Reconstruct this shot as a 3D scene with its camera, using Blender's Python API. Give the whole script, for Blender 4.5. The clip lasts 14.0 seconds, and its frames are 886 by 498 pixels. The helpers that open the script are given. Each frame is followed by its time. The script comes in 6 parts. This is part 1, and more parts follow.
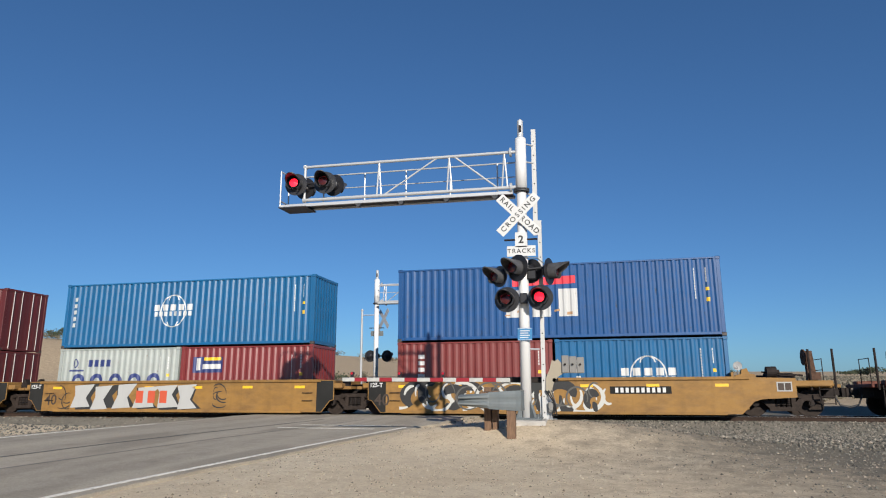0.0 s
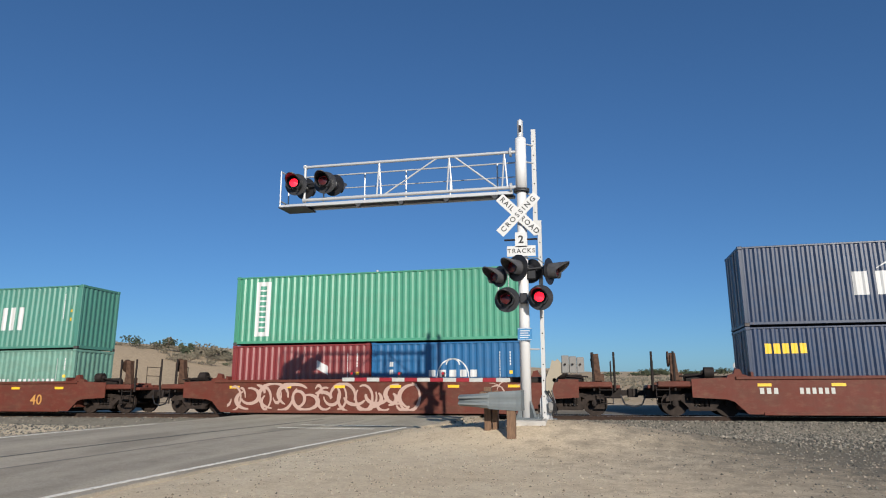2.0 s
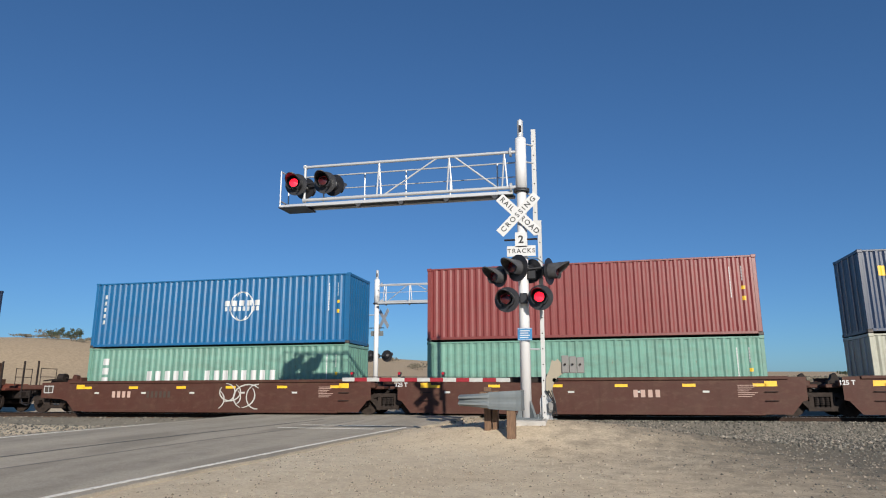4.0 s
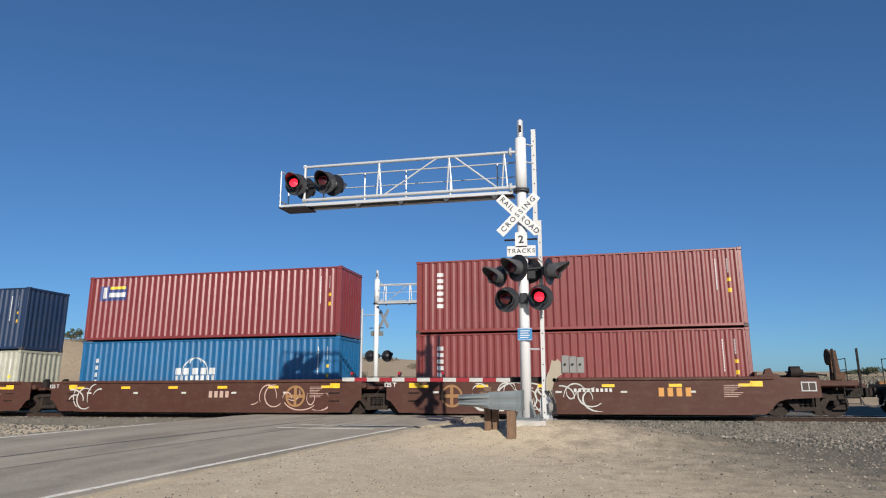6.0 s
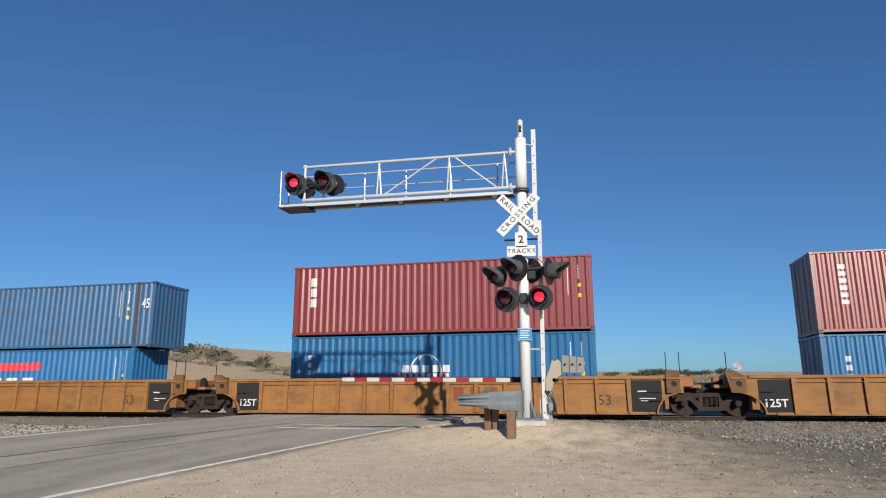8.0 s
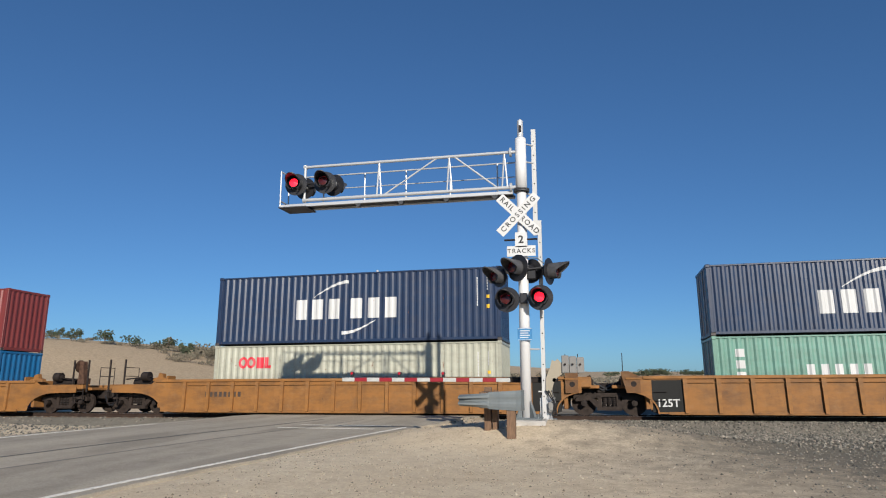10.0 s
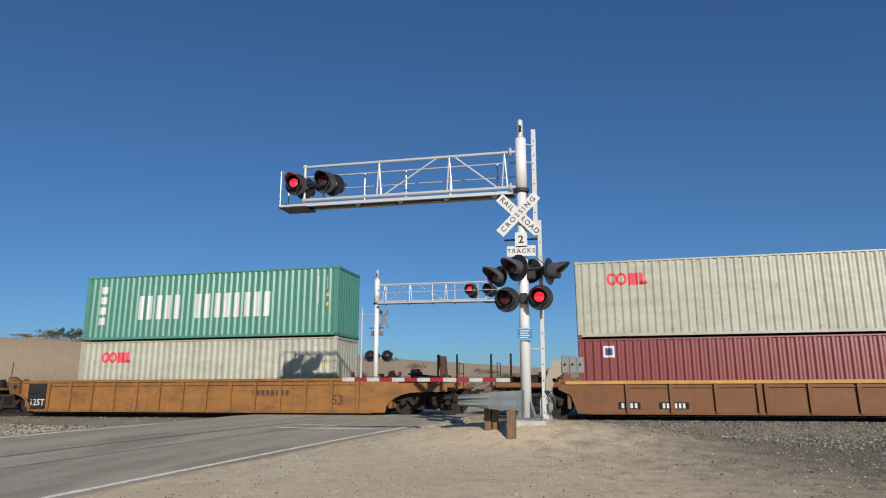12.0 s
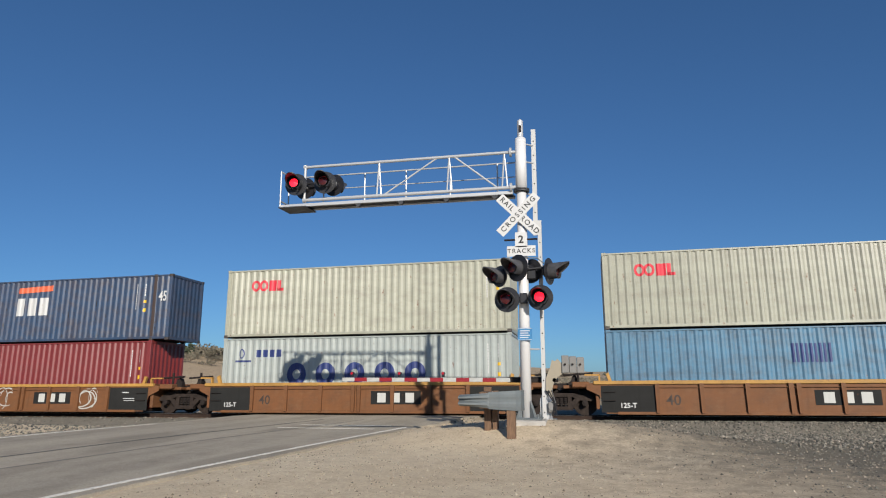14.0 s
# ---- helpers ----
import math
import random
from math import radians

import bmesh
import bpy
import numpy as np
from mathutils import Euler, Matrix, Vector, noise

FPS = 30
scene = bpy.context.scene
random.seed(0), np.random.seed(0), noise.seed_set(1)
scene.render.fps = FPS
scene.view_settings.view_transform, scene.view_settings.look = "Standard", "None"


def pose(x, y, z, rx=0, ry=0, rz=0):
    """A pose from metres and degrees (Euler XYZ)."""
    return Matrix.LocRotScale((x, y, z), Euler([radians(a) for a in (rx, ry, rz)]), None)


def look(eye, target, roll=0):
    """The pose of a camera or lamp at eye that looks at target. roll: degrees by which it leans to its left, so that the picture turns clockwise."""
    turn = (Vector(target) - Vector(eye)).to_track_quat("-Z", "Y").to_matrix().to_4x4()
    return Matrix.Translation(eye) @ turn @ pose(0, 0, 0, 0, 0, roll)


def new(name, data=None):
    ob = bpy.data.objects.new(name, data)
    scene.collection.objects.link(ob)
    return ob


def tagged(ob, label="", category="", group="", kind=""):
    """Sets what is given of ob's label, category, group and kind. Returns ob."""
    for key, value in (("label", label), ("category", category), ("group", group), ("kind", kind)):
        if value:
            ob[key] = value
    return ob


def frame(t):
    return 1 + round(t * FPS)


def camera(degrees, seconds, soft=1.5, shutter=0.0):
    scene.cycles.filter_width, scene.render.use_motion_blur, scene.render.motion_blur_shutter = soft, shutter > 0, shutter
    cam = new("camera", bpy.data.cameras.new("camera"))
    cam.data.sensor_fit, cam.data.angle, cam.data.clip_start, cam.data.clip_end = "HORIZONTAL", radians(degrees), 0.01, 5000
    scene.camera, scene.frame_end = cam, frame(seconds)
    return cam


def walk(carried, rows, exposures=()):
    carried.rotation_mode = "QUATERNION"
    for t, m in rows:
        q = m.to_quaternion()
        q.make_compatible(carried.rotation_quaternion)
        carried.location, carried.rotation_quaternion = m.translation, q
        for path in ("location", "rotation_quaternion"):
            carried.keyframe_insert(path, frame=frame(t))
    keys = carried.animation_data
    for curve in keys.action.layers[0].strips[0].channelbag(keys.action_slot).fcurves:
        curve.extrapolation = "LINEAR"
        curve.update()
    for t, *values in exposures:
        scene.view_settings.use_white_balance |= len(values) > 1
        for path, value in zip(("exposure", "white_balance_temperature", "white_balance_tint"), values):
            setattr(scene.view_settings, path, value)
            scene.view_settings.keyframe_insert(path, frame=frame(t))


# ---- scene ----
# The camera stands still on the dirt shoulder, 1.55 m above it.
EYE = (0.0, 0.0, 1.55)
cam = camera(68.33, 14.0, soft=1.1)
STAND = pose(*EYE, 90 + 10.6, 0, 13.04)
EXPOSURES = [(0.0, 0.2), (1.5, 0.16), (3.0, 0.17), (5.5, 0.18), (6.5, 0.27), (8.0, 0.25), (10.5, 0.15), (11.0, 0.12), (12.5, -0.05), (13.5, 0.08), (14.0, 0.05)]
walk(cam, [(0.0, STAND), (14.0, STAND)], EXPOSURES)

# ---- world and sun ----
SUN_TO = Vector((0.405, -0.829, 0.387)).normalized()
world = bpy.data.worlds.new("desert_sky")
scene.world = world
world.use_nodes = True
wn = world.node_tree
sky = wn.nodes.new("ShaderNodeTexSky")
sky.sky_type = "NISHITA"
sky.sun_disc = False
sky.sun_elevation = math.asin(SUN_TO.z)
sky.sun_rotation = math.atan2(SUN_TO.x, SUN_TO.y)
sky.altitude = 2500
sky.air_density = 1.0
sky.dust_density = 1.7
sky.ozone_density = 3.0
clear = wn.nodes.new("ShaderNodeMix")
clear.data_type, clear.blend_type = "RGBA", "MULTIPLY"
clear.inputs[0].default_value = 1.0
clear.inputs[7].default_value = (0.585, 1.015, 1.46, 1)
soften = wn.nodes.new("ShaderNodeGamma")
soften.inputs[1].default_value = 0.78
wn.links.new(sky.outputs[0], soften.inputs[0])
wn.links.new(soften.outputs[0], clear.inputs[6])
wn.links.new(clear.outputs[2], wn.nodes["Background"].inputs[0])
wn.nodes["Background"].inputs[1].default_value = 0.080

sun = new("sun", bpy.data.lights.new("sun", "SUN"))
sun.data.energy = 5.0
sun.data.angle = radians(0.55)
sun.data.color = (1.0, 0.93, 0.83)
sun.matrix_world = look(SUN_TO * 60, (0, 0, 0))


# ---- materials ----
def node_mat(name):
    m = bpy.data.materials.new(name)
    m.use_nodes = True
    return m, m.node_tree, m.node_tree.nodes["Principled BSDF"]


def ramp(nt, fac, stops):
    r = nt.nodes.new("ShaderNodeValToRGB")
    while len(r.color_ramp.elements) < len(stops):
        r.color_ramp.elements.new(0.5)
    for e, (p, c) in zip(r.color_ramp.elements, stops):
        e.position = p
        e.color = (*c, 1) if len(c) == 3 else c
    nt.links.new(fac, r.inputs[0])
    return r.outputs[0]


def tex(nt, scale, detail=5, rough=0.6, stretch=(1, 1, 1), coords="Object"):
    co = nt.nodes.new("ShaderNodeTexCoord")
    mp = nt.nodes.new("ShaderNodeMapping")
    mp.inputs["Scale"].default_value = stretch
    n = nt.nodes.new("ShaderNodeTexNoise")
    n.inputs["Scale"].default_value = scale
    n.inputs["Detail"].default_value = detail
    n.inputs["Roughness"].default_value = rough
    nt.links.new(co.outputs[coords], mp.inputs[0])
    nt.links.new(mp.outputs[0], n.inputs["Vector"])
    return n.outputs["Fac"]


def mix(nt, fac, a, b, blend="MIX"):
    m = nt.nodes.new("ShaderNodeMix")
    m.data_type = "RGBA"
    m.blend_type = blend
    for sock, val in ((m.inputs[0], fac), (m.inputs[6], a), (m.inputs[7], b)):
        if isinstance(val, (int, float)):
            sock.default_value = val
        elif isinstance(val, tuple):
            sock.default_value = (*val, 1)
        else:
            nt.links.new(val, sock)
    return m.outputs[2]


def bump(nt, bsdf, height, strength, distance):
    b = nt.nodes.new("ShaderNodeBump")
    b.inputs["Strength"].default_value = strength
    b.inputs["Distance"].default_value = distance
    nt.links.new(height, b.inputs["Height"])
    nt.links.new(b.outputs[0], bsdf.inputs["Normal"])


MATS = {}


def paint(name, rgb, rough=0.45, wear=0.35, rust=(0.16, 0.07, 0.035), fade=0.25, metal=0.0, grime=0.0, gloss=0.5):
    """Old steel paint: faded in patches, streaked downwards, rusty in spots."""
    if name in MATS:
        return MATS[name]
    m, nt, b = node_mat(name)
    light = tuple(min(1, c * (1 - fade) + fade * (0.025 + 1.1 * c)) for c in rgb)
    dark = tuple(c * 0.78 for c in rgb)
    big = tex(nt, 0.9, 4)
    col = mix(nt, ramp(nt, big, [(0.35, (0, 0, 0)), (0.68, (1, 1, 1))]), rgb, light)
    streak = tex(nt, 3.0, 5, 0.65, (1.4, 1.4, 0.12))
    col = mix(nt, ramp(nt, streak, [(0.52, (0, 0, 0)), (0.75, (wear, wear, wear))]), col, dark)
    spots = tex(nt, 5.5, 8, 0.72, (1, 1, 0.5))
    lo = 0.71 - 0.14 * wear
    col = mix(nt, ramp(nt, spots, [(lo, (0, 0, 0)), (lo + 0.07, (1, 1, 1))]), col, rust)
    if grime:
        soot = tex(nt, 1.6, 7, 0.7, (0.6, 1, 1.3))
        col = mix(nt, ramp(nt, soot, [(0.42, (0, 0, 0)), (0.72, (grime, grime, grime))]), col, (0.07, 0.042, 0.028))
        dust = tex(nt, 4.5, 7, 0.7, (0.5, 1, 1))
        col = mix(nt, ramp(nt, dust, [(0.5, (0, 0, 0)), (0.8, (grime * 0.3,) * 3)]), col, (0.30, 0.22, 0.14))
    info = nt.nodes.new("ShaderNodeObjectInfo")
    hsv = nt.nodes.new("ShaderNodeHueSaturation")
    mr = nt.nodes.new("ShaderNodeMapRange")
    mr.inputs[3].default_value, mr.inputs[4].default_value = 0.92, 1.08
    nt.links.new(info.outputs["Random"], mr.inputs[0])
    nt.links.new(mr.outputs[0], hsv.inputs["Value"])
    nt.links.new(col, hsv.inputs["Color"])
    nt.links.new(hsv.outputs[0], b.inputs["Base Color"])
    fine = tex(nt, 30, 4)
    nt.links.new(ramp(nt, fine, [(0.3, (rough - 0.05,) * 3), (0.7, (rough + 0.12,) * 3)]), b.inputs["Roughness"])
    b.inputs["Metallic"].default_value = metal
    b.inputs["Specular IOR Level"].default_value = gloss
    bump(nt, b, big, 0.25, 0.03)
    MATS[name] = m
    return m


def plain(name, rgb, rough=0.6, metal=0.0, vary=0.25, scale=6, glow=0.0, gloss=0.5):
    if name in MATS:
        return MATS[name]
    m, nt, b = node_mat(name)
    n = tex(nt, scale, 6)
    lo, hi = tuple(c * (1 - vary) for c in rgb), tuple(min(1, c * (1 + vary)) for c in rgb)
    col = ramp(nt, n, [(0.3, lo), (0.7, hi)])
    nt.links.new(col, b.inputs["Base Color"])
    b.inputs["Roughness"].default_value = rough
    b.inputs["Metallic"].default_value = metal
    b.inputs["Specular IOR Level"].default_value = gloss
    if glow:
        b.inputs["Emission Color"].default_value = (*rgb, 1)
        b.inputs["Emission Strength"].default_value = glow
    MATS[name] = m
    return m


def ground_mat(name, a, b2, c, scale, stone=0.0, lanes=0.0):
    m, nt, b = node_mat(name)
    big = tex(nt, 0.22, 5, 0.6, coords="Object")
    mid = tex(nt, 2.3, 6, 0.65)
    fine = tex(nt, scale, 6, 0.7)
    col = mix(nt, ramp(nt, big, [(0.38, (0, 0, 0)), (0.64, (1, 1, 1))]), a, b2)
    col = mix(nt, ramp(nt, mid, [(0.45, (0, 0, 0)), (0.75, (0.75, 0.75, 0.75))]), col, c)
    if lanes:
        worn = tex(nt, 0.9, 4, 0.5, (1.0, 0.07, 1))
        col = mix(nt, ramp(nt, worn, [(0.40, (0, 0, 0)), (0.62, (lanes, lanes, lanes))]), col, tuple(v * 1.32 for v in a))
        patch = tex(nt, 0.5, 3, 0.4, (1.0, 0.25, 1))
        col = mix(nt, ramp(nt, patch, [(0.55, (0, 0, 0)), (0.60, (lanes * 0.6,) * 3)]), col, tuple(v * 0.72 for v in a))
    if stone:
        # the dirt gives way to grey gravel towards the railway's side
        co = nt.nodes.new("ShaderNodeTexCoord")
        dot = nt.nodes.new("ShaderNodeVectorMath")
        dot.operation = "DOT_PRODUCT"
        dot.inputs[1].default_value = (0.105, 0.05, 0)
        nt.links.new(co.outputs["Object"], dot.inputs[0])
        add = nt.nodes.new("ShaderNodeMath")
        nt.links.new(dot.outputs["Value"], add.inputs[0])
        add.operation = "MULTIPLY_ADD"
        add.inputs[1].default_value = 0.5
        half = nt.nodes.new("ShaderNodeMath")
        half.operation = "MULTIPLY"
        half.inputs[1].default_value = 0.35
        nt.links.new(mid, half.inputs[0])
        nt.links.new(half.outputs[0], add.inputs[2])
        add.use_clamp = False
        sep = nt.nodes.new("ShaderNodeSeparateXYZ")
        nt.links.new(co.outputs["Object"], sep.inputs[0])
        near = nt.nodes.new("ShaderNodeMapRange")
        near.inputs[1].default_value, near.inputs[2].default_value = 30, 46
        near.inputs[3].default_value, near.inputs[4].default_value = 1, 0
        nt.links.new(sep.outputs[1], near.inputs[0])
        keep = nt.nodes.new("ShaderNodeMath")
        keep.operation = "MULTIPLY"
        nt.links.new(add.outputs[0], keep.inputs[0])
        nt.links.new(near.outputs[0], keep.inputs[1])
        away = ramp(nt, near.outputs[0], [(0.0, (0.9, 0.9, 0.9)), (1.0, (0, 0, 0))])
        col = mix(nt, away, col, mix(nt, ramp(nt, mid, [(0.4, (0, 0, 0)), (0.62, (1, 1, 1))]), (0.43, 0.325, 0.21), (0.31, 0.235, 0.15)))
        col = mix(nt, ramp(nt, keep.outputs[0], [(0.42, (0, 0, 0)), (0.72, (stone, stone, stone))]), col, (0.140, 0.125, 0.098))
    col = mix(nt, 0.55, col, ramp(nt, fine, [(0.25, (0.25, 0.25, 0.25)), (0.5, (0.55, 0.55, 0.55)), (0.75, (0.85, 0.85, 0.85))]), "OVERLAY")
    nt.links.new(col, b.inputs["Base Color"])
    b.inputs["Roughness"].default_value = 0.95
    b.inputs["Specular IOR Level"].default_value = 0.15
    bump(nt, b, tex(nt, scale * 2.2, 5, 0.7), 0.55, 0.02)
    return m


M_DIRT = ground_mat("pale_dirt", (0.57, 0.455, 0.315), (0.65, 0.535, 0.385), (0.41, 0.325, 0.225), 22, 0.95)
M_BALLAST = ground_mat("ballast_bed", (0.15, 0.138, 0.112), (0.20, 0.183, 0.15), (0.12, 0.11, 0.092), 14)
M_ROAD = ground_mat("worn_asphalt", (0.325, 0.285, 0.225), (0.39, 0.345, 0.275), (0.24, 0.212, 0.17), 40, 0.0, 0.8)


def stone_mat(name, stops):
    m, nt, b = node_mat(name)
    g = nt.nodes.new("ShaderNodeNewGeometry")
    col = ramp(nt, g.outputs["Random Per Island"], stops)
    nt.links.new(col, b.inputs["Base Color"])
    b.inputs["Roughness"].default_value = 0.9
    return m


M_STONE = stone_mat("crushed_stone", [(0.0, (0.045, 0.043, 0.036)), (0.35, (0.115, 0.108, 0.088)), (0.7, (0.21, 0.195, 0.158)), (0.9, (0.25, 0.205, 0.16)), (1.0, (0.35, 0.32, 0.26))])
M_PEBBLE = stone_mat("dusty_pebbles", [(0.0, (0.09, 0.075, 0.056)), (0.6, (0.26, 0.21, 0.15)), (1.0, (0.50, 0.43, 0.33))])
M_WHITE = paint("white_enamel", (0.50, 0.50, 0.49), 0.4, 0.12, fade=0.05)
M_MAST = paint("white_mast_paint", (0.68, 0.68, 0.68), 0.32, 0.12, fade=0.03)
M_ALU = paint("brushed_aluminium", (0.47, 0.48, 0.49), 0.38, 0.12, (0.4, 0.4, 0.4), 0.05, 0.25)
M_GALV = paint("galvanised_steel", (0.135, 0.157, 0.165), 0.55, 0.4, (0.17, 0.165, 0.15), 0.1, 0.0, 0.3, 0.35)
M_BLACK = plain("black_lamp_enamel", (0.016, 0.016, 0.019), 0.42, 0, 0.3)
M_STEEL = plain("dirty_dark_steel", (0.021, 0.016, 0.014), 0.75, 0, 0.5, 4, gloss=0.2)
M_RUST = plain("brown_rail_rust", (0.040, 0.026, 0.020), 0.85, 0, 0.35, 5, gloss=0.15)
M_RAILTOP = plain("polished_rail_head", (0.5, 0.49, 0.48), 0.3, 0.9, 0.1, 3)
M_WHEEL = plain("brown_cast_wheel", (0.029, 0.021, 0.017), 0.75, 0, 0.45, 6, gloss=0.2)
M_BROWNIRON = plain("rusty_brown_iron", (0.075, 0.042, 0.028), 0.8, 0, 0.5, 7, gloss=0.2)
M_WOOD = None
M_SIGN = plain("white_sign_sheet", (0.56, 0.56, 0.55), 0.5, 0, 0.04)
M_INK = plain("black_sign_ink", (0.012, 0.012, 0.012), 0.6)
M_ARMWHITE = plain("dulled_white_tape", (0.40, 0.40, 0.38), 0.6, 0, 0.18, 9)
M_RED = plain("red_reflective", (0.25, 0.014, 0.022), 0.4, 0, 0.1)
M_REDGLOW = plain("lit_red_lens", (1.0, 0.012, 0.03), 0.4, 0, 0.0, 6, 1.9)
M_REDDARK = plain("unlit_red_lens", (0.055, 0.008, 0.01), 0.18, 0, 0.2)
M_BLUESIGN = plain("blue_sign_sheet", (0.03, 0.17, 0.36), 0.5)
M_CONCRETE = plain("grey_concrete", (0.38, 0.36, 0.33), 0.9, 0, 0.2, 5)
M_YELLOW = plain("yellow_reflector", (0.75, 0.45, 0.02), 0.5, 0, 0.12)
M_CASTING = plain("scuffed_corner_steel", (0.06, 0.05, 0.045), 0.6, 0.2, 0.5)
M_MARK_WHITE = paint("white_marking", (0.52, 0.52, 0.51), 0.5, 0.35, (0.3, 0.2, 0.12), 0.05)
M_LEAF = None


def wood_mat():
    m, nt, b = node_mat("weathered_post_wood")
    n = tex(nt, 9, 6, 0.65, (6, 6, 0.5))
    nt.links.new(ramp(nt, n, [(0.3, (0.07, 0.04, 0.025)), (0.7, (0.22, 0.13, 0.075))]), b.inputs["Base Color"])
    b.inputs["Roughness"].default_value = 0.85
    bump(nt, b, n, 0.6, 0.01)
    return m


def leaf_mat(name, a, b2):
    m, nt, b = node_mat(name)
    g = nt.nodes.new("ShaderNodeNewGeometry")
    nt.links.new(ramp(nt, g.outputs["Random Per Island"], [(0, a), (1, b2)]), b.inputs["Base Color"])
    b.inputs["Roughness"].default_value = 0.8
    return m


M_WOOD = wood_mat()
M_LEAF = leaf_mat("dark_tree_leaves", (0.03, 0.042, 0.022), (0.065, 0.08, 0.04))
M_SCRUB = leaf_mat("dry_scrub_leaves", (0.09, 0.08, 0.055), (0.20, 0.175, 0.125))
M_TRUNK = plain("grey_bark", (0.12, 0.09, 0.07), 0.9)


# ---- mesh helpers ----
def box(bm, x0, x1, y0, y1, z0, z1):
    v = [bm.verts.new(p) for p in ((x0, y0, z0), (x1, y0, z0), (x1, y1, z0), (x0, y1, z0), (x0, y0, z1), (x1, y0, z1), (x1, y1, z1), (x0, y1, z1))]
    for f in ((0, 3, 2, 1), (4, 5, 6, 7), (0, 1, 5, 4), (1, 2, 6, 5), (2, 3, 7, 6), (3, 0, 4, 7)):
        bm.faces.new([v[i] for i in f])
    return bm


def bbox(x0, x1, y0, y1, z0, z1, bevel=0.0):
    bm = box(bmesh.new(), x0, x1, y0, y1, z0, z1)
    if bevel:
        bmesh.ops.bevel(bm, geom=bm.edges[:], offset=bevel, segments=1, affect="EDGES")
    return bm


def rod(bm, p, q, r, r2=None, seg=10):
    p, q = Vector(p), Vector(q)
    w = q - p
    m = Matrix.Translation((p + q) / 2) @ w.to_track_quat("Z", "Y").to_matrix().to_4x4()
    bmesh.ops.create_cone(bm, cap_ends=True, segments=seg, radius1=r, radius2=r if r2 is None else r2, depth=w.length, matrix=m)
    return bm


def prism(bm, poly, axis, a, b):
    """A polygon in the plane across the axis, drawn out from a to b. axis 'y': poly in (x, z); 'x': poly in (y, z); 'z': (x, y)."""
    def place(u, v, d):
        return {"y": (u, d, v), "x": (d, u, v), "z": (u, v, d)}[axis]
    lo = [bm.verts.new(place(u, v, a)) for u, v in poly]
    hi = [bm.verts.new(place(u, v, b)) for u, v in poly]
    n = len(poly)
    bm.faces.new(lo[::-1])
    bm.faces.new(hi)
    for i in range(n):
        bm.faces.new((lo[i], lo[(i + 1) % n], hi[(i + 1) % n], hi[i]))
    bmesh.ops.recalc_face_normals(bm, faces=bm.faces[:])
    return bm


def mesh_of(name, bm, smooth=False):
    me = bpy.data.meshes.new(name)
    bm.to_mesh(me)
    bm.free()
    me.materials.append(None)
    if smooth:
        me.polygons.foreach_set("use_smooth", [True] * len(me.polygons))
    return me


def put(name, me, material, parent=None, label="", loc=None, rot=None):
    """One object on a mesh that may be shared; its material is the object's own."""
    ob = new(name, me)
    ob.material_slots[0].link = "OBJECT"
    ob.material_slots[0].material = material
    ob.parent = parent
    if loc or rot:
        ob.matrix_basis = pose(*(loc or (0, 0, 0)), *(rot or (0, 0, 0)))
    return tagged(ob, label)


def part(name, bm, material, parent, label="", smooth=False):
    return put(name, mesh_of(name, bm, smooth), material, parent, label)


def thing(name, label, category, group="", m=None):
    ob = new(name)
    ob.empty_display_size = 0.3
    if m is not None:
        ob.matrix_basis = m
    return tagged(ob, label, category, group)


def structure(name, bm, material, label, smooth=False):
    return tagged(part(name, bm, material, None, label, smooth), category=name, kind="structure")


def text_bm(body, size, depth=0.004, bold=0.0, space=1.0):
    """Lettering in the plane x, z that faces -y, centred on the origin."""
    cu = bpy.data.curves.new("lettering", "FONT")
    cu.body, cu.size, cu.extrude, cu.offset, cu.space_character = body, size, depth, bold, space
    cu.align_x, cu.align_y = "CENTER", "CENTER"
    cu.resolution_u = 3
    ob = bpy.data.objects.new("lettering", cu)
    me = bpy.data.meshes.new_from_object(ob)
    bm = bmesh.new()
    bm.from_mesh(me)
    bmesh.ops.transform(bm, matrix=Matrix.Rotation(radians(90), 4, "X"), verts=bm.verts[:])
    bpy.data.objects.remove(ob)
    bpy.data.meshes.remove(me)
    return bm


# ---- the lie of the land ----
GRADE, CANT = 0.0092, 0.03
RAIL = Matrix(((1, 0, -GRADE, 0), (0, 1, CANT, 26.12), (GRADE, -CANT, 1, -0.087), (0, 0, 0, 1)))
RAIL_TURN = RAIL.to_3x3().to_quaternion().to_matrix().to_4x4()
TRACK = Matrix.Translation((0, 26.12, -0.087)) @ RAIL_TURN


def smooth01(a, b, v):
    k = min(1, max(0, (v - a) / (b - a)))
    return k * k * (3 - 2 * k)


def road_right(y):
    return -6.50 + 0.118 * (min(y, 27) - 7.3)


def road_left(y):
    return -14.05 + 0.05 * (y - 13)


def track_z(x, y):
    return -0.087 + GRADE * max(-60, min(60, x)) - CANT * max(-3, min(3, y - 26.12))


def road_z(x, y):
    return 0.0 + smooth01(12, 23.5, y) * (track_z(x, y) - 0.01) if y < 33 else track_z(x, 29) - 0.01


